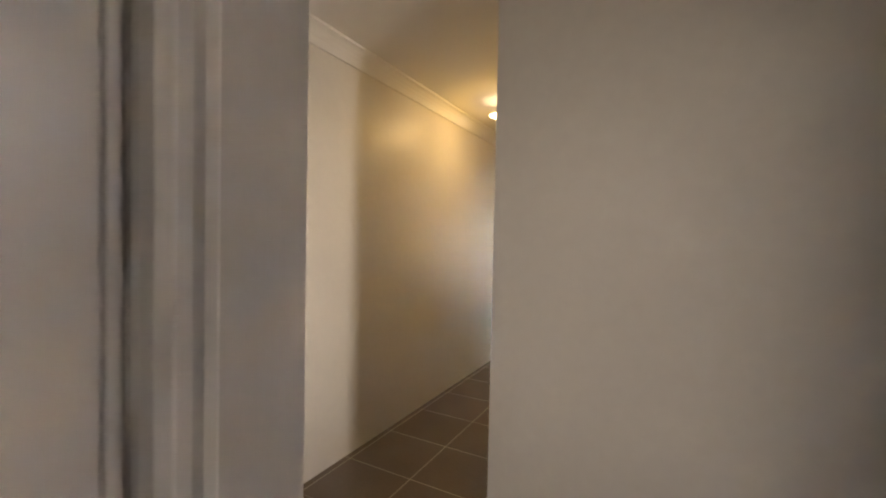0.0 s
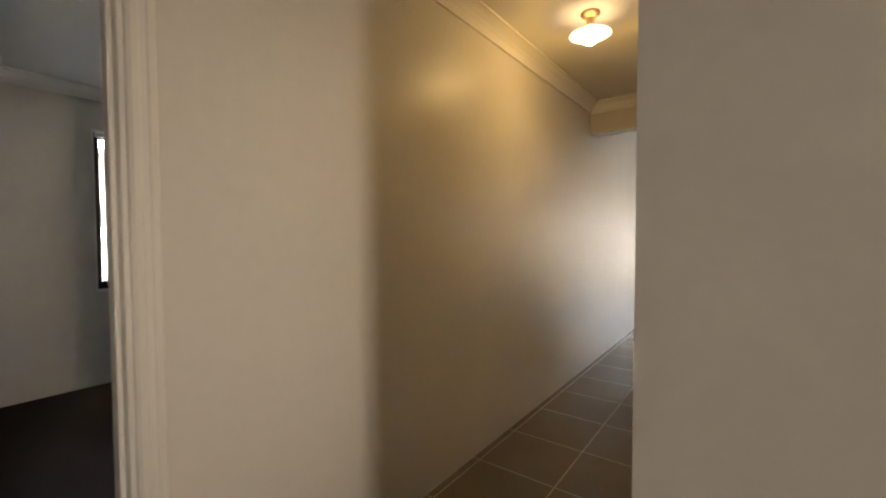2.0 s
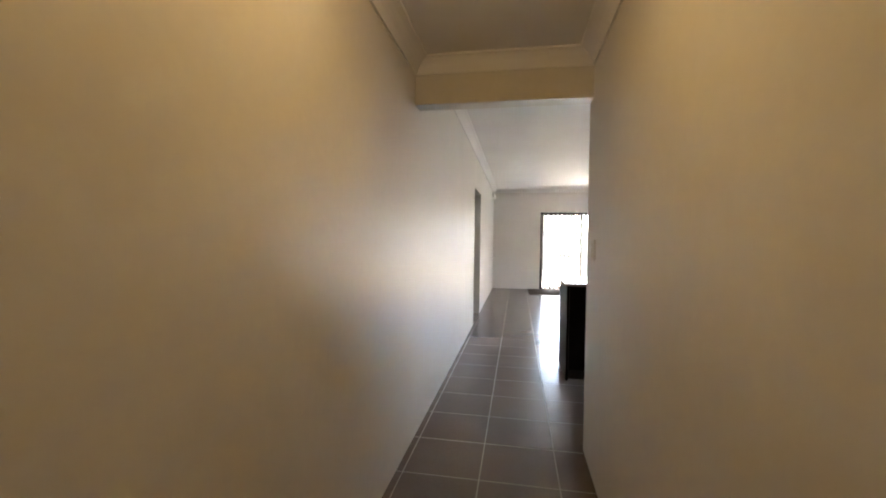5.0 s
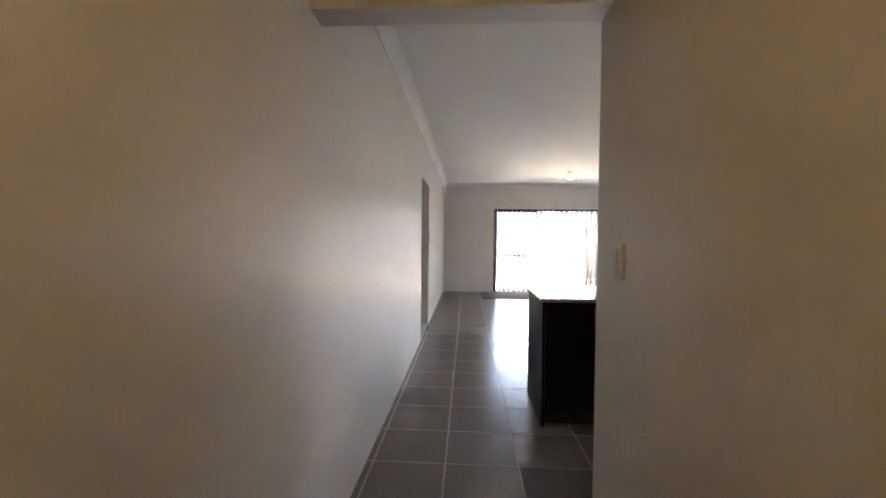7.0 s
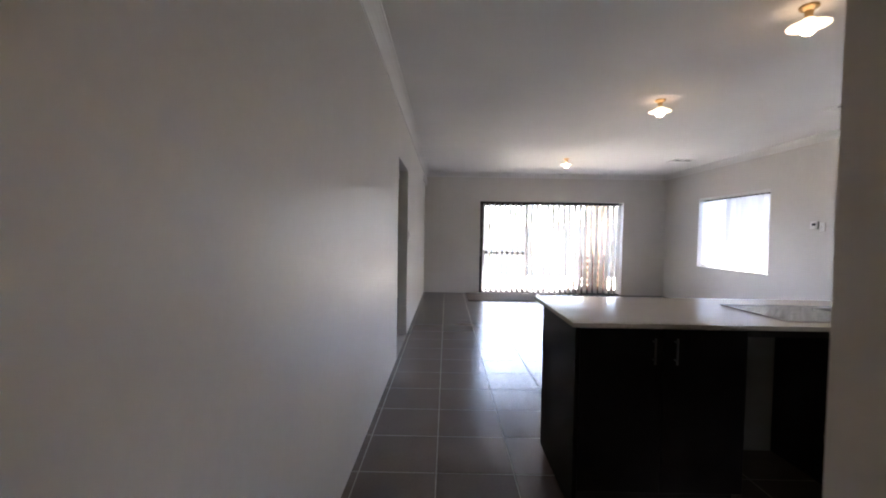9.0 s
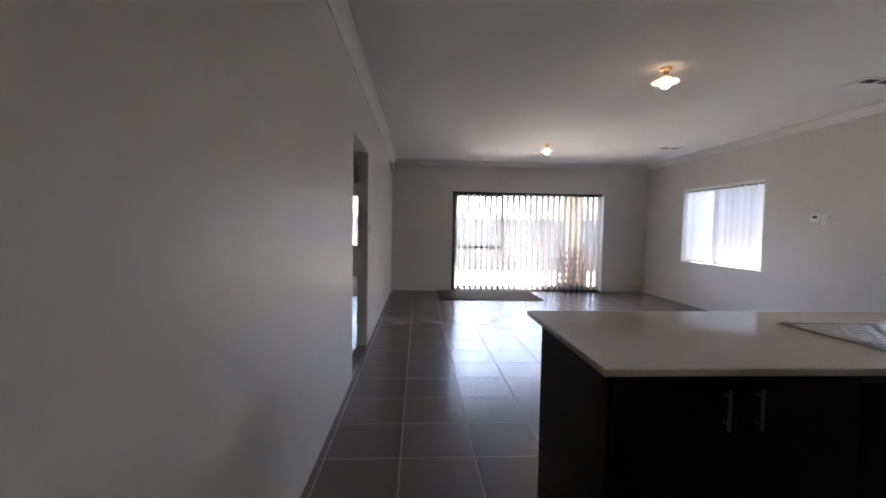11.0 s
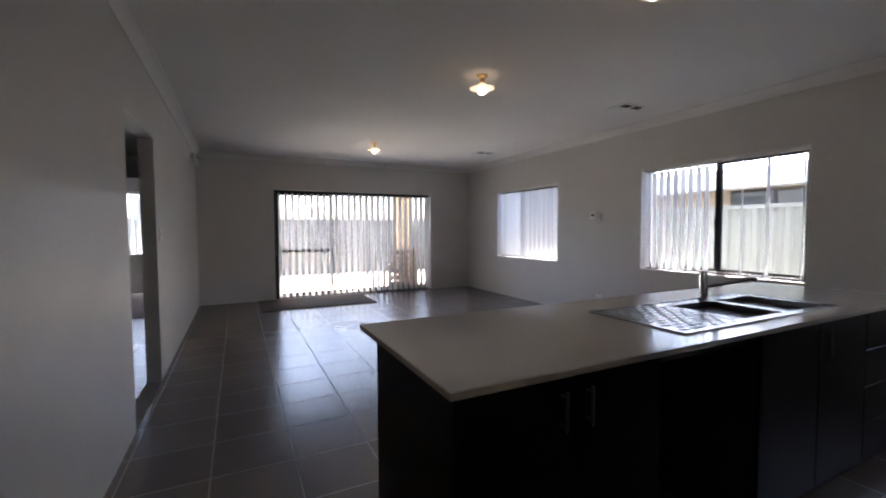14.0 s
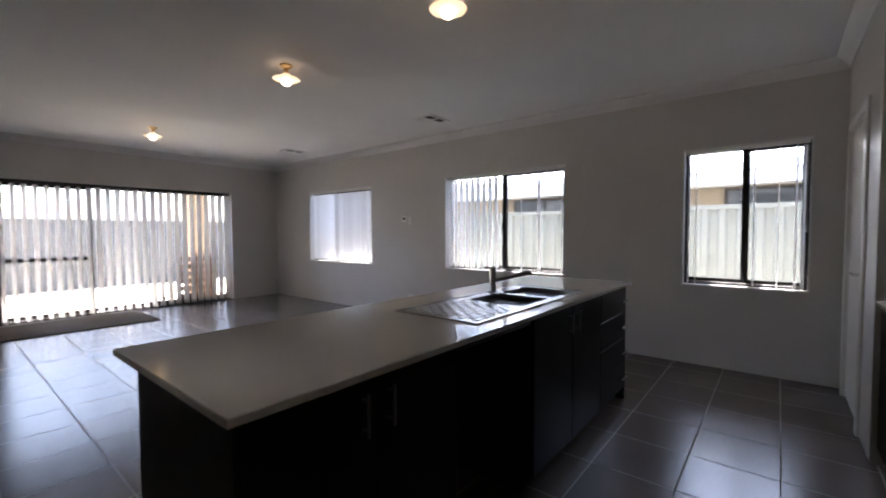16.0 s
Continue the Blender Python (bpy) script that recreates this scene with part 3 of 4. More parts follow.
# sliding garden door
ob = thing("door_1", (2.83, YF + 0.15, 0), "glazed sliding garden door with dark aluminium frame", "door", kind="structure")
place = to_world("y", YF, 1)
a, b, z0, z1 = SD
bm = bmesh.new()
wbox(bm, place, a, a + 0.012, -0.003, 0.13, 0.0, z1)
wbox(bm, place, b - 0.012, b, -0.003, 0.13, 0.0, z1)
wbox(bm, place, a + 0.012, b - 0.012, -0.003, 0.13, z1 - 0.012, z1)
part("reveal", bm, REVEAL, ob)
bm = bmesh.new()
wbox(bm, place, a + 0.012, a + 0.062, 0.06, 0.22, 0.0, z1 - 0.012)
wbox(bm, place, b - 0.032, b - 0.012, 0.13, 0.22, 0.0, z1 - 0.012)
wbox(bm, place, a + 0.057, b - 0.057, 0.11, 0.22, 0.0, 0.04)
wbox(bm, place, a + 0.057, b - 0.057, 0.13, 0.22, z1 - 0.057, z1 - 0.012)
part("door_frame", bm, FRAME, ob, "dark aluminium frame")
bm = bmesh.new()
wbox(bm, place, a + 0.012, b - 0.012, 0.0, 0.11, -0.05, 0.006)
part("threshold", bm, FRAME, ob, "dark aluminium threshold")
for n, (s0, s1, d, rail) in enumerate(((a + 0.057, 2.33, 0.14, 0.90), (2.27, 3.51, 0.18, None), (3.475, b - 0.032, 0.14, None))):
    bm = bmesh.new()
    w, zb, zt = (0.05, 0.024, 0.024)[n], 0.04, z1 - 0.057
    wbox(bm, place, s0, s0 + w, d, d + 0.03, zb, zt)
    wbox(bm, place, s1 - w, s1, d, d + 0.03, zb, zt)
    wbox(bm, place, s0 + w, s1 - w, d, d + 0.03, zb, zb + 0.06)
    wbox(bm, place, s0 + w, s1 - w, d, d + 0.03, zt - w, zt)
    if rail:
        wbox(bm, place, s0 + w, s1 - w, d, d + 0.03, rail - 0.03, rail + 0.03)
    sob = part("sash", bm, FRAME, ob, "dark aluminium sliding panel")
    g = bmesh.new()
    wbox(g, place, s0 + w - 0.004, s1 - w + 0.004, d + 0.012, d + 0.017, zb + 0.056, zt - w + 0.004)
    part("pane", g, GLASS, sob).visible_shadow = False
    if n == 0:
        g = bmesh.new()
        wbox(g, place, s0 + 0.008, s0 + 0.034, d - 0.03, d, 0.95, 1.22)
        part("door_handle", g, CARCASS, sob, "black pull handle")

# ---- ceiling lamps ----
lx, ly, lz = LAMPS[0]
lamp = thing("ceiling_light", (lx, ly, lz), "lit opal glass batten lamp on a brass base", "ceiling light", "ceiling lamps")
bm = bmesh.new()
lathe(bm, [(0.048, 0.0), (0.05, -0.008), (0.044, -0.016), (0.022, -0.028), (0.019, -0.060), (0.026, -0.073)], (lx, ly, lz - 0.001), 28)
part("base", bm, BRASS, lamp, "warm brass lamp base", smooth=True)
bm = bmesh.new()
lathe(bm, [(0.024, -0.070), (0.040, -0.080), (0.056, -0.094), (0.080, -0.106), (0.104, -0.113), (0.106, -0.116), (0.090, -0.119), (0.058, -0.124), (0.040, -0.128)], (lx, ly, lz), 40)
part("shade", bm, SHADE, lamp, "glowing flared opal glass shade", smooth=True)
bm = bmesh.new()
lathe(bm, [(0.036, -0.122), (0.040, -0.134), (0.037, -0.148), (0.024, -0.162), (0.008, -0.168)], (lx, ly, lz), 28)
part("bulb", bm, BULB, lamp, "lit bulb", smooth=True)
for at in LAMPS[1:]:
    copy_thing(lamp, pose(*at))

# ---- ceiling vents ----
def air_vent(cx, cy, z, w=0.36, d=0.26):
    ob = thing("ceiling_vent", (cx, cy, z), "white ceiling air vent with dark slots", "air vent", "ceiling vents")
    # near-black plate stands in for the shade up inside the vent
    bm = bmesh.new()
    box(bm, cx - w / 2 + 0.02, cx + w / 2 - 0.02, cy - d / 2 + 0.02, cy + d / 2 - 0.02, z - 0.006, z - 0.001)
    part("backing", bm, VENT_SHADE, ob, "dark plate for the shade inside the vent")
    bm = bmesh.new()
    for x0, x1, y0, y1 in ((-w / 2, w / 2, -d / 2, -d / 2 + 0.025), (-w / 2, w / 2, d / 2 - 0.025, d / 2), (-w / 2, -w / 2 + 0.025, -d / 2 + 0.025, d / 2 - 0.025),
                           (w / 2 - 0.025, w / 2, -d / 2 + 0.025, d / 2 - 0.025), (-0.008, 0.008, -d / 2 + 0.025, d / 2 - 0.025)):
        box(bm, cx + x0, cx + x1, cy + y0, cy + y1, z - 0.014, z - 0.001)
    part("frame", bm, PLASTIC, ob)
    rows = 8
    for n in range(rows):       # near half is left without louvres to show the dark plate; the others lie flat
        for half in (0, 1):
            bm = bmesh.new()
            y = cy - d / 2 + 0.03 + n * (d - 0.056) / rows
            x0, x1 = (cx - w / 2 + 0.025, cx - 0.008) if half == 0 else (cx + 0.008, cx + w / 2 - 0.025)
            shut = n >= rows // 2
            if not shut:
                continue
            lean, drop = (d - 0.056) / rows - 0.003, 0.004
            vs = [bm.verts.new(v) for v in ((x0, y, z - 0.007), (x1, y, z - 0.007), (x1, y + lean, z - 0.007 - drop), (x0, y + lean, z - 0.007 - drop),
                                            (x0, y + 0.001, z - 0.009), (x1, y + 0.001, z - 0.009), (x1, y + lean + 0.001, z - 0.009 - drop), (x0, y + lean + 0.001, z - 0.009 - drop))]
            for f in ((0, 1, 2, 3), (7, 6, 5, 4), (0, 4, 5, 1), (3, 2, 6, 7), (0, 3, 7, 4), (1, 5, 6, 2)):
                bm.faces.new([vs[i] for i in f])
            part("slat", bm, PLASTIC, ob)
    return ob


air_vent(4.58, 3.75, H_LIVE)
air_vent(4.60, 6.84, H_LIVE)
air_vent(-1.6 + 0.55, 6.3, H_HALL, 0.5, 0.7)
air_vent(-2.46, -2.34, H_HALL, 0.36, 0.26)


# ---- small wall fittings ----
def wall_plate(name, axis, face, out, s, z, w, h, label, category, knobs, display=False, mat=PLASTIC):
    place = to_world(axis, face, out)
    ob = thing(name, place(s, 0, z), label, category)
    bm = bmesh.new()
    p, q = place(s - w / 2, 0.0, 0), place(s + w / 2, 0.012, 0)
    rounded(bm, min(p[0], q[0]), max(p[0], q[0]), min(p[1], q[1]), max(p[1], q[1]), z - h / 2, z + h / 2, 0.003, 2)
    part("plate", bm, mat, ob)
    for ds, dz, kw, kh in knobs:
        bm = bmesh.new()
        p, q = place(s + ds - kw / 2, 0.011, 0), place(s + ds + kw / 2, 0.018, 0)
        rounded(bm, min(p[0], q[0]), max(p[0], q[0]), min(p[1], q[1]), max(p[1], q[1]), z + dz - kh / 2, z + dz + kh / 2, 0.002, 1)
        part("display" if display else "switch", bm, DARKPLASTIC if display else IVORY, ob, "dark display" if display else "")
    return ob


wall_plate("light_switch", "x", HW, -1, -0.195, 1.237, 0.072, 0.116, "ivory plastic light switch plate in the hall", "light switch", [(0, -0.03, 0.014, 0.022), (0, 0.0, 0.014, 0.022), (0, 0.03, 0.014, 0.022)], mat=IVORY)
wall_plate("thermostat", "x", XR, -1, 4.95, 1.49, 0.12, 0.10, "white air conditioning control with dark display", "thermostat", [(0.0, 0.008, 0.055, 0.03)], True)
wall_plate("light_switch", "x", XR, -1, 4.83, 1.465, 0.072, 0.116, "white plastic switch plate beside the air control", "light switch", [(0, 0.0, 0.014, 0.022)])
wall_plate("power_outlet", "x", XR, -1, 4.82, 0.30, 0.115, 0.07, "white plastic power outlet low on the wall", "power outlet", [(-0.03, 0.015, 0.014, 0.014), (0.03, 0.015, 0.014, 0.014)])
wall_plate("light_switch", "x", 0.0, 1, 4.86, 1.27, 0.072, 0.116, "white plastic switch plate beside the passage", "light switch", [(0, 0.0, 0.014, 0.022)])

# ---- kitchen island ----
IX0, IX1, IY0, IY1 = 1.10, 4.03, 1.345, 1.975
TOP = (1.075, 4.06, 1.315, 2.155)
SINK = (2.11, 3.33, 1.405, 1.885)


def sink_hole(bm, z0, z1):
    """Worktop slab with a cut-out for the two bowls."""
    x0, x1, y0, y1 = TOP
    hx0, hx1, hy0, hy1 = 2.55, 3.30, 1.43, 1.86
    for a0, a1, b0, b1 in ((x0, hx0, y0, y1), (hx1, x1, y0, y1), (hx0, hx1, y0, hy0), (hx0, hx1, hy1, y1)):
        box(bm, a0, a1, b0, b1, z0, z1)
    bmesh.ops.remove_doubles(bm, verts=bm.verts, dist=0.0005)


bm = bmesh.new()
sink_hole(bm, 0.877, 0.90)
bm.verts.index_update()
bm.faces.ensure_lookup_table()
inner = {}
for f in bm.faces:
    inner.setdefault(frozenset(v.index for v in f.verts), []).append(f)
bmesh.ops.delete(bm, geom=[f for fs in inner.values() if len(fs) > 1 for f in fs], context="FACES_ONLY")
rim = [e for e in bm.edges if len(e.link_faces) == 2 and e.calc_face_angle() > 1.0 and all(v.co.x in (TOP[0], TOP[1]) or v.co.y in (TOP[2], TOP[3]) or
       abs(v.co.x - TOP[0]) < 1e-4 or abs(v.co.x - TOP[1]) < 1e-4 or abs(v.co.y - TOP[2]) < 1e-4 or abs(v.co.y - TOP[3]) < 1e-4 for v in e.verts)]
bmesh.ops.bevel(bm, geom=rim, offset=0.004, segments=2, affect="EDGES", profile=0.5)
worktop = tagged(new("worktop", finish("worktop", bm, STONE)), "beige engineered stone worktop on the kitchen island", "worktop")


def bar_handle(parent, p, q, way, mat=HANDLE, r=0.0048):
    p, q, way = Vector(p), Vector(q), Vector(way)
    bm = bmesh.new()
    rod(bm, p + way * 0.024, q + way * 0.024, r, 10)
    run = (q - p).normalized()
    for c in (p + run * 0.018, q - run * 0.018):
        rod(bm, c, c + way * 0.024, 0.004, 8)
    return part("handle", bm, mat, parent, "brushed steel bar handle", smooth=True)


def base_cabinet(x0, x1, y0, y1, label, doors=0, drawers=0, front=-1, handles=True, group="island cabinets"):
    """A unit with its front at y0 (front -1) or y1 (front 1)."""
    ob = thing("base_cabinet", ((x0 + x1) / 2, (y0 + y1) / 2, 0), label, "cabinet", group)
    yf = y0 if front < 0 else y1
    bm = bmesh.new()
    c0, c1 = (y0 + 0.02, y1) if front < 0 else (y0, y1 - 0.02)
    box(bm, x0, x1, c0, c1, 0.095, 0.875)
    k0, k1 = (y0 + 0.07, y1) if front < 0 else (y0, y1 - 0.07)
    box(bm, x0, x1, k0, k1, 0.0, 0.095)
    part("body", bm, CARCASS, ob)
    d0, d1 = (yf, yf + 0.018) if front < 0 else (yf - 0.018, yf)
    way = (0, front, 0)
    g = 0.0018
    if drawers:
        h = (0.868 - 0.10) / drawers
        for n in range(drawers):
            bm = bmesh.new()
            z = 0.10 + n * h
            rounded(bm, x0 + g, x1 - g, d0, d1, z + g, z + h - g, 0.0015, 1)
            dr = part("drawer", bm, CABINET, ob)
            # brighter chrome and a thicker bar put the side window's glint on drawer handles
            bar_handle(dr, (x1 - 0.16, yf, z + h - 0.098), (x1 - 0.035, yf, z + h - 0.098), way, CHROME, 0.007)
    for n in range(doors):
        w = (x1 - x0) / doors
        bm = bmesh.new()
        rounded(bm, x0 + n * w + g, x0 + (n + 1) * w - g, d0, d1, 0.10 + g, 0.868, 0.0015, 1)
        dr = part("door", bm, CABINET, ob)
        if handles:
            hx = x0 + (n + 1) * w - 0.05 if n % 2 == 0 and doors > 1 else x0 + n * w + 0.05
            bar_handle(dr, (hx, yf, 0.712), (hx, yf, 0.832), way)
    return ob


base_cabinet(1.12, 1.89, IY0, IY1, "dark espresso two-door cabinet of the kitchen island", doors=2)
bay = thing("dishwasher_bay", (2.195, 1.66, 0), "empty dishwasher space with a pale back panel", "cabinet")
bm = bmesh.new()
rounded(bm, 1.892, 2.498, IY1 - 0.02, IY1, 0.0, 0.875, 0.002, 1)
part("back_panel", bm, material("pale_melamine", (0.36, 0.355, 0.35), 0.45, stain=0.05), bay, "pale melamine back panel")
bm = bmesh.new()
rounded(bm, 1.892, 2.498, IY0 + 0.02, IY1 - 0.021, 0.836, 0.875, 0.002, 1)
part("top_rail", bm, CARCASS, bay)
base_cabinet(2.50, 3.46, IY0, IY1, "dark espresso two-door sink cabinet of the island", doors=2)
base_cabinet(3.46, 4.01, IY0, IY1, "dark espresso four-drawer cabinet of the island", drawers=4)
for name, x0, x1 in (("end_panel", 1.10, 1.12), ("end_panel", 4.01, 4.03)):
    bm = bmesh.new()
    rounded(bm, x0, x1, IY0 + 0.002, IY1 + 0.018, 0.0, 0.876, 0.0015, 1)
    tagged(new(name, finish(name, bm, CABINET)), "dark espresso laminate end panel of the island", "cabinet panel")
bm = bmesh.new()
rounded(bm, 1.121, 4.009, IY1 + 0.001, IY1 + 0.017, 0.0, 0.876, 0.0015, 1)
tagged(new("back_panel", finish("back_panel", bm, CABINET)), "dark espresso laminate back panel of the island", "cabinet panel")

# sink
sx0, sx1, sy0, sy1 = SINK
sink = thing("kitchen_sink", ((sx0 + sx1) / 2, (sy0 + sy1) / 2, 0.9), "stainless steel double bowl sink with ribbed drainer", "sink")
B1, B2 = (2.585, 2.905, 1.455, 1.80), (2.955, 3.275, 1.455, 1.80)
zr = 0.9045
bm = bmesh.new()
for a0, a1, b0, b1 in ((sx0, B1[0], sy0, sy1), (B1[0], B1[1], sy0, B1[2]), (B1[0], B1[1], B1[3], sy1), (B1[1], B2[0], sy0, sy1), (B2[0], B2[1], sy0, B2[2]),
                       (B2[0], B2[1], B2[3], sy1), (B2[1], sx1, sy0, sy1)):
    box(bm, a0, a1, b0, b1, 0.9005, zr)
for a0, a1, b0, b1 in ((sx0, sx1, sy0, sy0 + 0.012), (sx0, sx1, sy1 - 0.012, sy1), (sx0, sx0 + 0.012, sy0 + 0.012, sy1 - 0.012), (sx1 - 0.012, sx1, sy0 + 0.012, sy1 - 0.012)):
    box(bm, a0, a1, b0, b1, zr, zr + 0.003)
part("rim", bm, STEEL, sink)
for k in range(11):      # pressed drainer: low ribs broken into short lengths
    y = sy0 + 0.045 + k * 0.039
    for c in range(6):
        bm = bmesh.new()
        x = sx0 + 0.035 + c * 0.068 + (0.034 if k % 2 else 0.0)
        rounded(bm, x, x + 0.050, y - 0.013, y + 0.013, zr - 0.001, zr + 0.002, 0.0018, 2)
        part("drainer_rib", bm, STEEL, sink, smooth=True)
for x0, x1, y0, y1 in (B1, B2):
    bm = bmesh.new()
    deep, t = 0.17, 0.012
    top = [(x0, y0), (x1, y0), (x1, y1), (x0, y1)]
    ring = [[bm.verts.new((x, y, zr)) for x, y in top]]
    cx, cy = (x0 + x1) / 2, (y0 + y1) / 2
    for s, z in ((0.985, zr - 0.02), (0.95, zr - deep + 0.03), (0.90, zr - deep + 0.008), (0.78, zr - deep)):
        ring.append([bm.verts.new((cx + (x - cx) * s, cy + (y - cy) * s, z)) for x, y in top])
    for p, q in zip(ring, ring[1:]):
        for k in range(4):
            bm.faces.new((p[k], p[(k + 1) % 4], q[(k + 1) % 4], q[k]))
    bm.faces.new(ring[-1])
    geo = bmesh.ops.solidify(bm, geom=bm.faces[:], thickness=0.0015)
    bowl = part("bowl", bm, BOWL, sink)
    bm = bmesh.new()
    rod(bm, (cx, cy, zr - deep + 0.0005), (cx, cy, zr - deep + 0.004), 0.04, 20)
    part("drain", bm, CHROME, bowl)

tap = thing("kitchen_tap", (2.93, 1.845, 0.9), "chrome mixer tap with a long straight spout", "tap")
bm = bmesh.new()
rod(bm, (2.93, 1.845, 0.9075), (2.93, 1.845, 0.915), 0.03, 24)
rod(bm, (2.93, 1.845, 0.914), (2.93, 1.845, 1.045), 0.0225, 24)
part("body", bm, CHROME, tap, smooth=True)
bm = bmesh.new()
rod(bm, (2.935, 1.84, 0.975), (3.12, 1.70, 1.025), 0.0115, 16)
rod(bm, (3.115, 1.704, 1.024), (3.135, 1.689, 1.018), 0.0125, 16)
part("spout", bm, CHROME, tap, smooth=True)
bm = bmesh.new()
rod(bm, (2.93, 1.845, 1.046), (2.93, 1.845, 1.062), 0.021, 24)
rod(bm, (2.93, 1.845, 1.056), (2.87, 1.875, 1.066), 0.006, 10)
part("lever", bm, CHROME, tap, smooth=True)

# bench in the recess behind the hall wall
base_cabinet(3.32, 3.925, -0.66, 0.01, "dark espresso cabinet of the wall bench", doors=1, front=1, group="wall bench")
bm = bmesh.new()
rounded(bm, 3.30, 3.938, -0.695, 0.03, 0.877, 0.90, 0.003, 2)
tagged(new("bench_top", finish("bench_top", bm, STONE)), "beige engineered stone bench top in the recess", "worktop")

# ---- door mat ----
bm = bmesh.new()
rounded(bm, 0.94, 2.83, 7.55, 8.66, 0.002, 0.014, 0.005, 2)
tagged(new("door_mat", finish("door_mat", bm, MAT)), "brown woven mat lying before the sliding door", "mat")

# ---- outside ----
bm = bmesh.new()
for x0, x1, y0, y1 in ((-400, 400, -400, 400),):
    bm.faces.new([bm.verts.new(v) for v in ((x0, y0, -0.1), (x1, y0, -0.1), (x1, y1, -0.1), (x0, y1, -0.1))])
solid("ground", bm, SAND, "pale sandy ground round the house", "ground")


def steel_fence(name, p0, p1, z0, z1, mat, label, pitch=0.19, rib=0.03):
    """Ribbed steel sheets with a capping rail."""
    p0, p1 = Vector((*p0, 0)), Vector((*p1, 0))
    run = (p1 - p0).normalized()
    side = Vector((-run.y, run.x, 0))
    n = int((p1 - p0).length / pitch)
    ob = thing(name, (p0.x, p0.y, z0), label, "fence")
    bm = bmesh.new()
    cols = []
    for k in range(n):
        for f, d in ((0.0, 0.0), (0.38, 0.0), (0.54, rib), (0.84, rib)):
            q = p0 + run * (k + f) * pitch + side * d
            cols.append([bm.verts.new((q.x, q.y, z)) for z in (z0, z1)])
    back = [[bm.verts.new(v.co - side * 0.004) for v in c] for c in cols]
    for a, b, c, e in zip(cols, cols[1:], back, back[1:]):
        bm.faces.new((a[0], b[0], b[1], a[1]))
        bm.faces.new((c[0], c[1], e[1], e[0]))
        bm.faces.new((a[1], b[1], e[1], c[1]))
    part("sheets", bm, mat, ob, "ribbed steel sheets")
    bm = bmesh.new()
    q0, q1 = p0 + side * 0.015, p1 + side * 0.015
    vs = [q + side * s * 0.028 + Vector((0, 0, z)) for q in (q0, q1) for s in (-1, 1) for z in (z1 - 0.03, z1 + 0.025)]
    vs = [bm.verts.new(v) for v in vs]
    for f in ((0, 1, 3, 2), (4, 6, 7, 5), (0, 4, 5, 1), (2, 3, 7, 6), (0, 2, 6, 4), (1, 5, 7, 3)):
        bm.faces.new([vs[i] for i in f])
    part("capping", bm, mat, ob)
    k = 0.0
    while k <= (p1 - p0).length:
        q = p0 + run * k - side * 0.03
        bm = bmesh.new()
        box(bm, q.x - 0.03, q.x + 0.03, q.y - 0.03, q.y + 0.03, z0, z1 + 0.01)
        part("post", bm, mat, ob)
        k += 2.36
    return ob


steel_fence("fence", (7.05, -9.0), (7.05, 14.0), -0.1, 1.595, FENCE, "tall cream ribbed steel fence beside the house")
steel_fence("fence", (7.0, 14.0), (-8.0, 14.0), -0.1, 1.62, FENCE_BACK, "tall grey ribbed steel fence behind the garden", rib=0.01)
steel_fence("fence", (-5.2, 14.0), (-5.2, -9.0), -0.1, 1.62, FENCE, "tall cream ribbed steel fence on the bedroom side")

# neighbour's house past the side fence
house = thing("neighbour_house", (12.0, 2.0, -0.1), "yellow brick neighbour house with pale roof", "house")
bm = bmesh.new()
box(bm, 8.5, 16.0, -8.0, 13.0, -0.1, 2.0)
part("wall", bm, RENDER_WALL, house, "tan brick wall")
bm = bmesh.new()
zr0 = 2.27
pts = [(7.95, -8.5, zr0), (16.5, -8.5, zr0), (16.5, 13.5, zr0), (7.95, 13.5, zr0), (12.2, -4.0, 3.6), (12.2, 9.0, 3.6)]
vs = [bm.verts.new(p) for p in pts]
for f in ((0, 3, 5, 4), (1, 4, 5, 2), (0, 4, 1), (3, 2, 5), (0, 1, 2, 3)):
    bm.faces.new([vs[i] for i in f])
part("roof", bm, ROOFING, house, "pale grey roof")
bm = bmesh.new()
box(bm, 7.88, 8.0, -8.5, 13.5, 2.15, 2.25)
part("gutter", bm, FASCIA, house, "white gutter")
bm = bmesh.new()
box(bm, 7.98, 8.02, -8.5, 13.5, 1.96, 2.149)
part("fascia", bm, FASCIA, house, "white fascia board")
bm = bmesh.new()
box(bm, 8.021, 8.499, -8.4, 13.4, 1.97, 1.99)
part("eave", bm, FASCIA, house)
for y0, y1 in ((-0.6, 1.12), (3.4, 4.8), (7.6, 9.2), (-4.5, -3.0)):
    bm = bmesh.new()
    box(bm, 8.47, 8.53, y0, y1, 1.15, 1.94)
    win = part("window", bm, FRAME, house, "dark framed window")
    for a0, a1 in ((y0 + 0.05, (y0 + y1) / 2 - 0.03), ((y0 + y1) / 2 + 0.03, y1 - 0.05)):
        bm = bmesh.new()
        box(bm, 8.462, 8.475, a0, a1, 1.20, 1.90)
        part("pane", bm, DARKGLASS, win)

house = thing("neighbour_house", (-10.0, 0.0, -0.1), "tan brick house past the bedroom fence", "house")
bm = bmesh.new()
box(bm, -14.0, -7.0, -8.0, 6.0, -0.1, 2.5)
part("wall", bm, RENDER_WALL, house, "tan brick wall")
bm = bmesh.new()
vs = [bm.verts.new(p) for p in ((-6.5, -8.5, 2.5), (-14.5, -8.5, 2.5), (-14.5, 6.5, 2.5), (-6.5, 6.5, 2.5), (-10.5, -4.0, 4.2), (-10.5, 2.0, 4.2))]
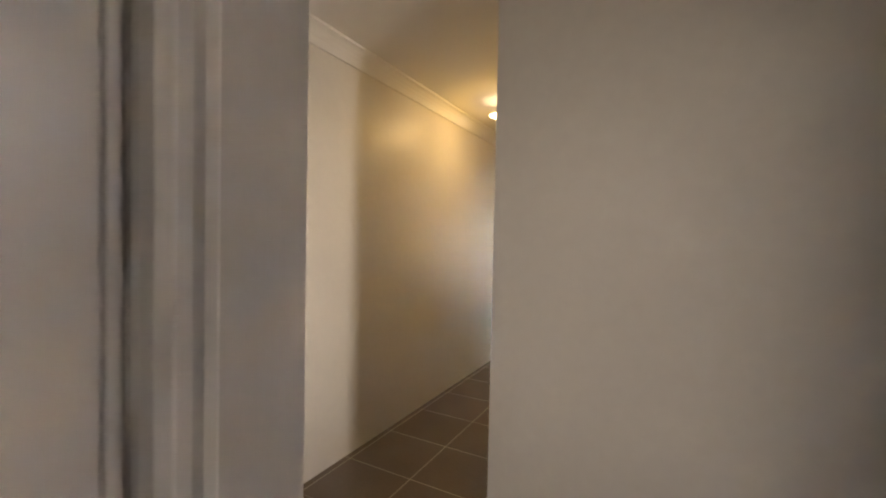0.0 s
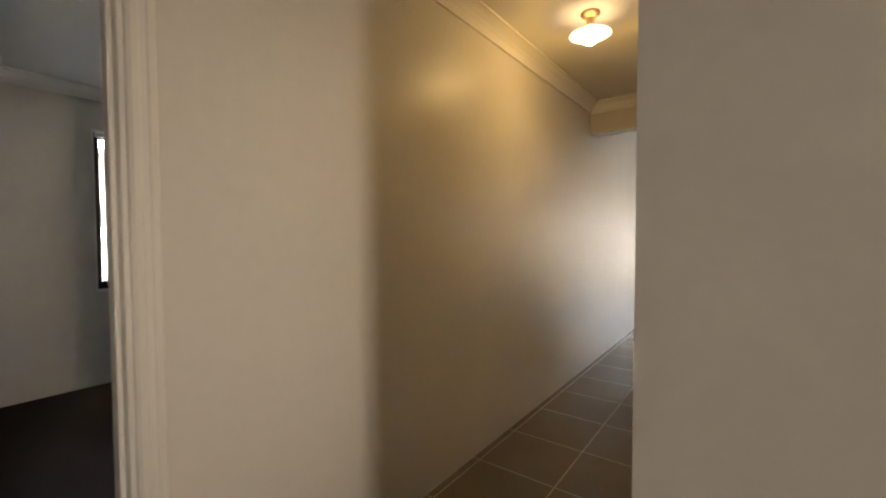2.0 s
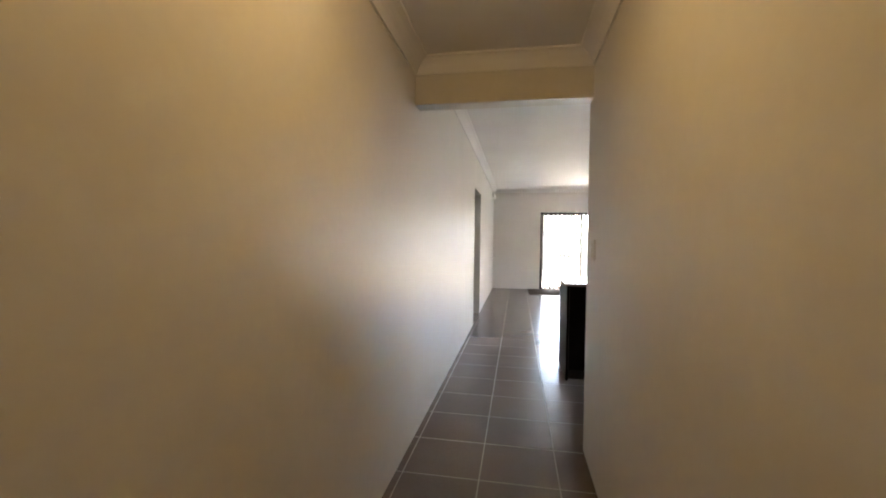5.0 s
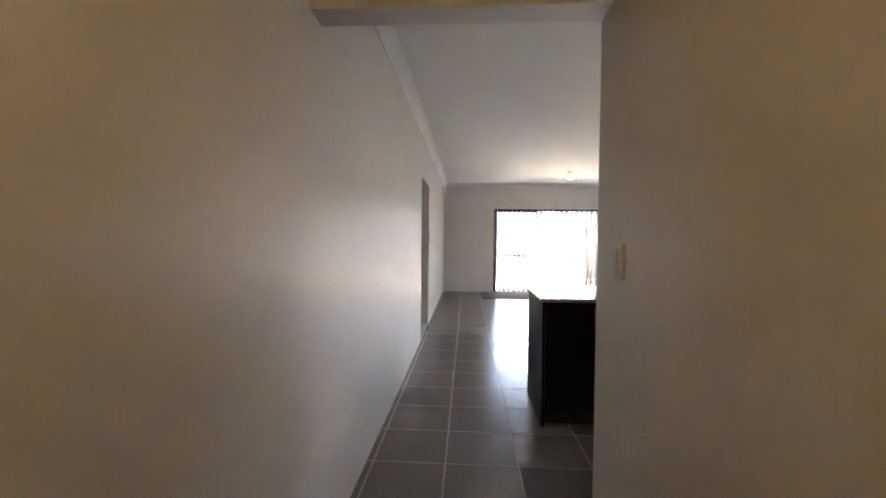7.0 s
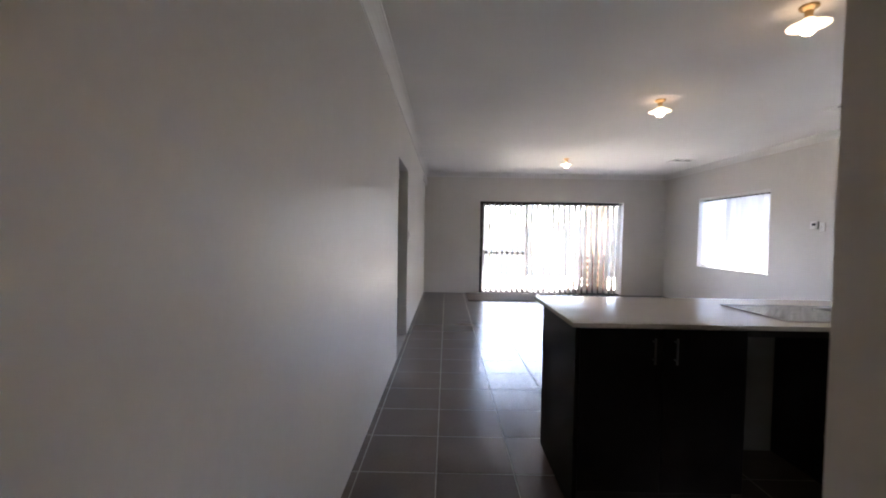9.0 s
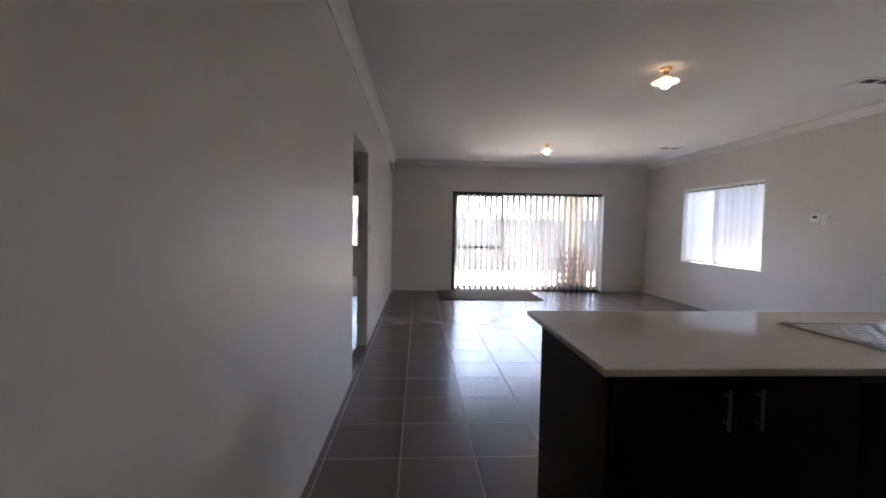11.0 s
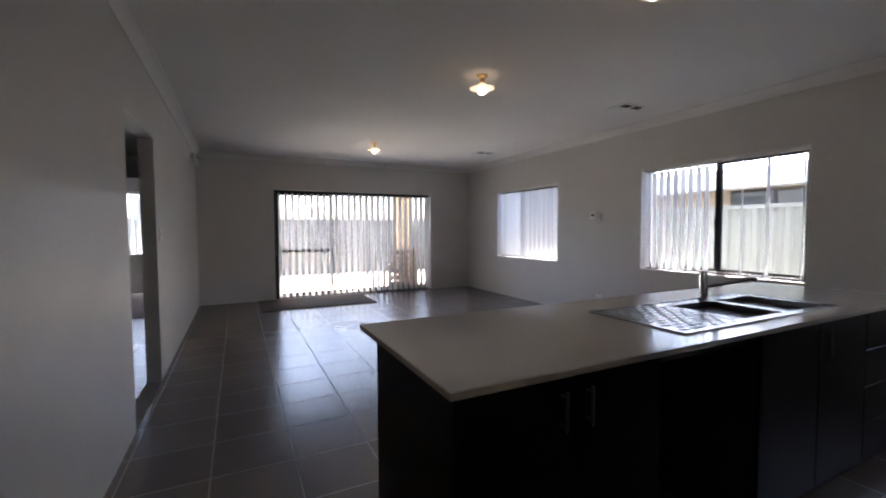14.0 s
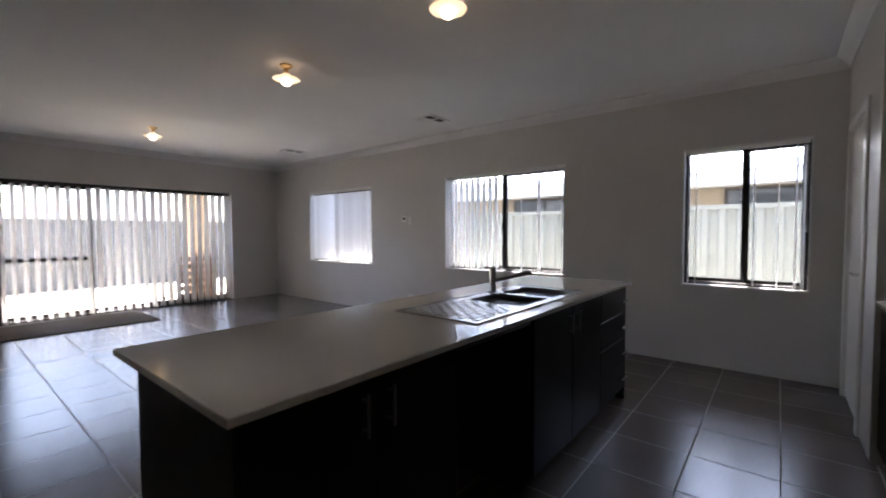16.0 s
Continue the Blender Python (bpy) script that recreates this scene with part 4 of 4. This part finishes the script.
for f in ((0, 3, 5, 4), (1, 4, 5, 2), (0, 4, 1), (3, 2, 5), (0, 1, 2, 3)):
    bm.faces.new([vs[i] for i in f])
part("roof", bm, ROOFING, house, "pale grey roof")

# patio pier and the pallet that leans on it
pier = thing("patio_pier", (4.25, 10.6, -0.1), "tan brick pier at the edge of the patio", "pier")
bm = bmesh.new()
box(bm, 4.32, 4.66, 10.4, 10.74, -0.1, ROOF)
part("core", bm, MORTAR, pier)
for course in range(33):
    z = -0.1 + course * 0.086
    for k, (x0, x1, y0, y1) in enumerate(((4.315, 4.545, 10.395, 10.505), (4.555, 4.665, 10.395, 10.625), (4.435, 4.665, 10.635, 10.745), (4.315, 4.425, 10.515, 10.745))):
        if course % 2:
            x0, x1, y0, y1 = 8.98 - x1, 8.98 - x0, y0, y1
        bm = bmesh.new()
        box(bm, x0, x1, y0, y1, z, z + 0.076)
        part("brick", bm, BRICK, pier)
slab("patio_beam", 3.6, 5.0, 9.40, 10.9, ROOF, ROOF + 0.12, FASCIA, "white patio roof edge over the pier")

pallet = thing("wooden_pallet", (3.91, 9.2, -0.1), "red-brown timber pallet leaning upright by the door", "pallet")
for n in range(3):
    bm = bmesh.new()
    x = 3.64 + n * 0.27
    vs = box(bm, x - 0.022, x + 0.022, 9.16, 9.26, -0.1, 0.90)
    part("bearer", bm, PALLET, pallet)
for n in range(7):
    z = -0.09 + n * 0.14
    for y in (9.14, 9.262):
        bm = bmesh.new()
        rounded(bm, 3.61, 4.21, y, y + 0.018, z, z + 0.085, 0.002, 1)
        part("board", bm, PALLET, pallet)

# ---- tiled floor ----
FLOORS = [("floor", 0.0, XR, 0.0, YF), ("floor_hall", 0.0, HW, EDGE, 0.0), ("floor_entry", 0.0, 3.25, ENY, EDGE), ("floor_front_entry", ENX, 3.25, -7.0, ENY),
          ("floor_kitchen", HW + 0.11, PX, -0.70, 0.0), ("floor_passage", -1.6, -0.11, 3.0, 7.85)]
JOINT = 0.005


def tile_mesh(x0, x1, y0, y1):
    """Slightly cushioned tile with eased edges; top at 0."""
    bm = bmesh.new()
    e = min(0.0022, (x1 - x0) / 4, (y1 - y0) / 4)
    rings = [[bm.verts.new(p) for p in ((x0 + i, y0 + i, z), (x1 - i, y0 + i, z), (x1 - i, y1 - i, z), (x0 + i, y1 - i, z))]
             for i, z in ((0, -0.012), (0, -0.0012), (e, 0.0))]
    for p, q in zip(rings, rings[1:]):
        for k in range(4):
            bm.faces.new((p[k], p[(k + 1) % 4], q[(k + 1) % 4], q[k]))
    bm.faces.new(rings[-1])
    return finish("tile", bm, TILE)


full = tile_mesh(-TX / 2 + JOINT / 2, TX / 2 - JOINT / 2, -TY / 2 + JOINT / 2, TY / 2 - JOINT / 2)
rnd = random.Random(7)
for name, x0, x1, y0, y1 in FLOORS:
    slab_ob = slab(name, x0 - (0.11 if name == "floor_passage" else 0), x1 + (0.11 if name == "floor_passage" else 0), y0, y1, -0.08, -0.0008, GROUT, "taupe ceramic floor tiles with pale grout")
    i0, j0 = math.floor((x0 - X0) / TX), math.floor((y0 - Y0) / TY)
    for i in range(i0, math.ceil((x1 - X0) / TX)):
        for j in range(j0, math.ceil((y1 - Y0) / TY)):
            ax, bx = X0 + i * TX + JOINT / 2, X0 + (i + 1) * TX - JOINT / 2
            ay, by = Y0 + j * TY + JOINT / 2, Y0 + (j + 1) * TY - JOINT / 2
            cx0, cx1, cy0, cy1 = max(ax, x0 + 0.001), min(bx, x1 - 0.001), max(ay, y0 + 0.001), min(by, y1 - 0.001)
            if cx1 - cx0 < 0.012 or cy1 - cy0 < 0.012:
                continue
            whole = cx0 == ax and cx1 == bx and cy0 == ay and cy1 == by
            mx, my = (cx0 + cx1) / 2, (cy0 + cy1) / 2
            me = full if whole else tile_mesh(cx0 - mx, cx1 - mx, cy0 - my, cy1 - my)
            o = new("tile", me)
            o.parent = slab_ob
            o.matrix_basis = pose(mx, my, rnd.uniform(-0.0003, 0.0), rnd.uniform(-0.03, 0.03), rnd.uniform(-0.03, 0.03), 0)
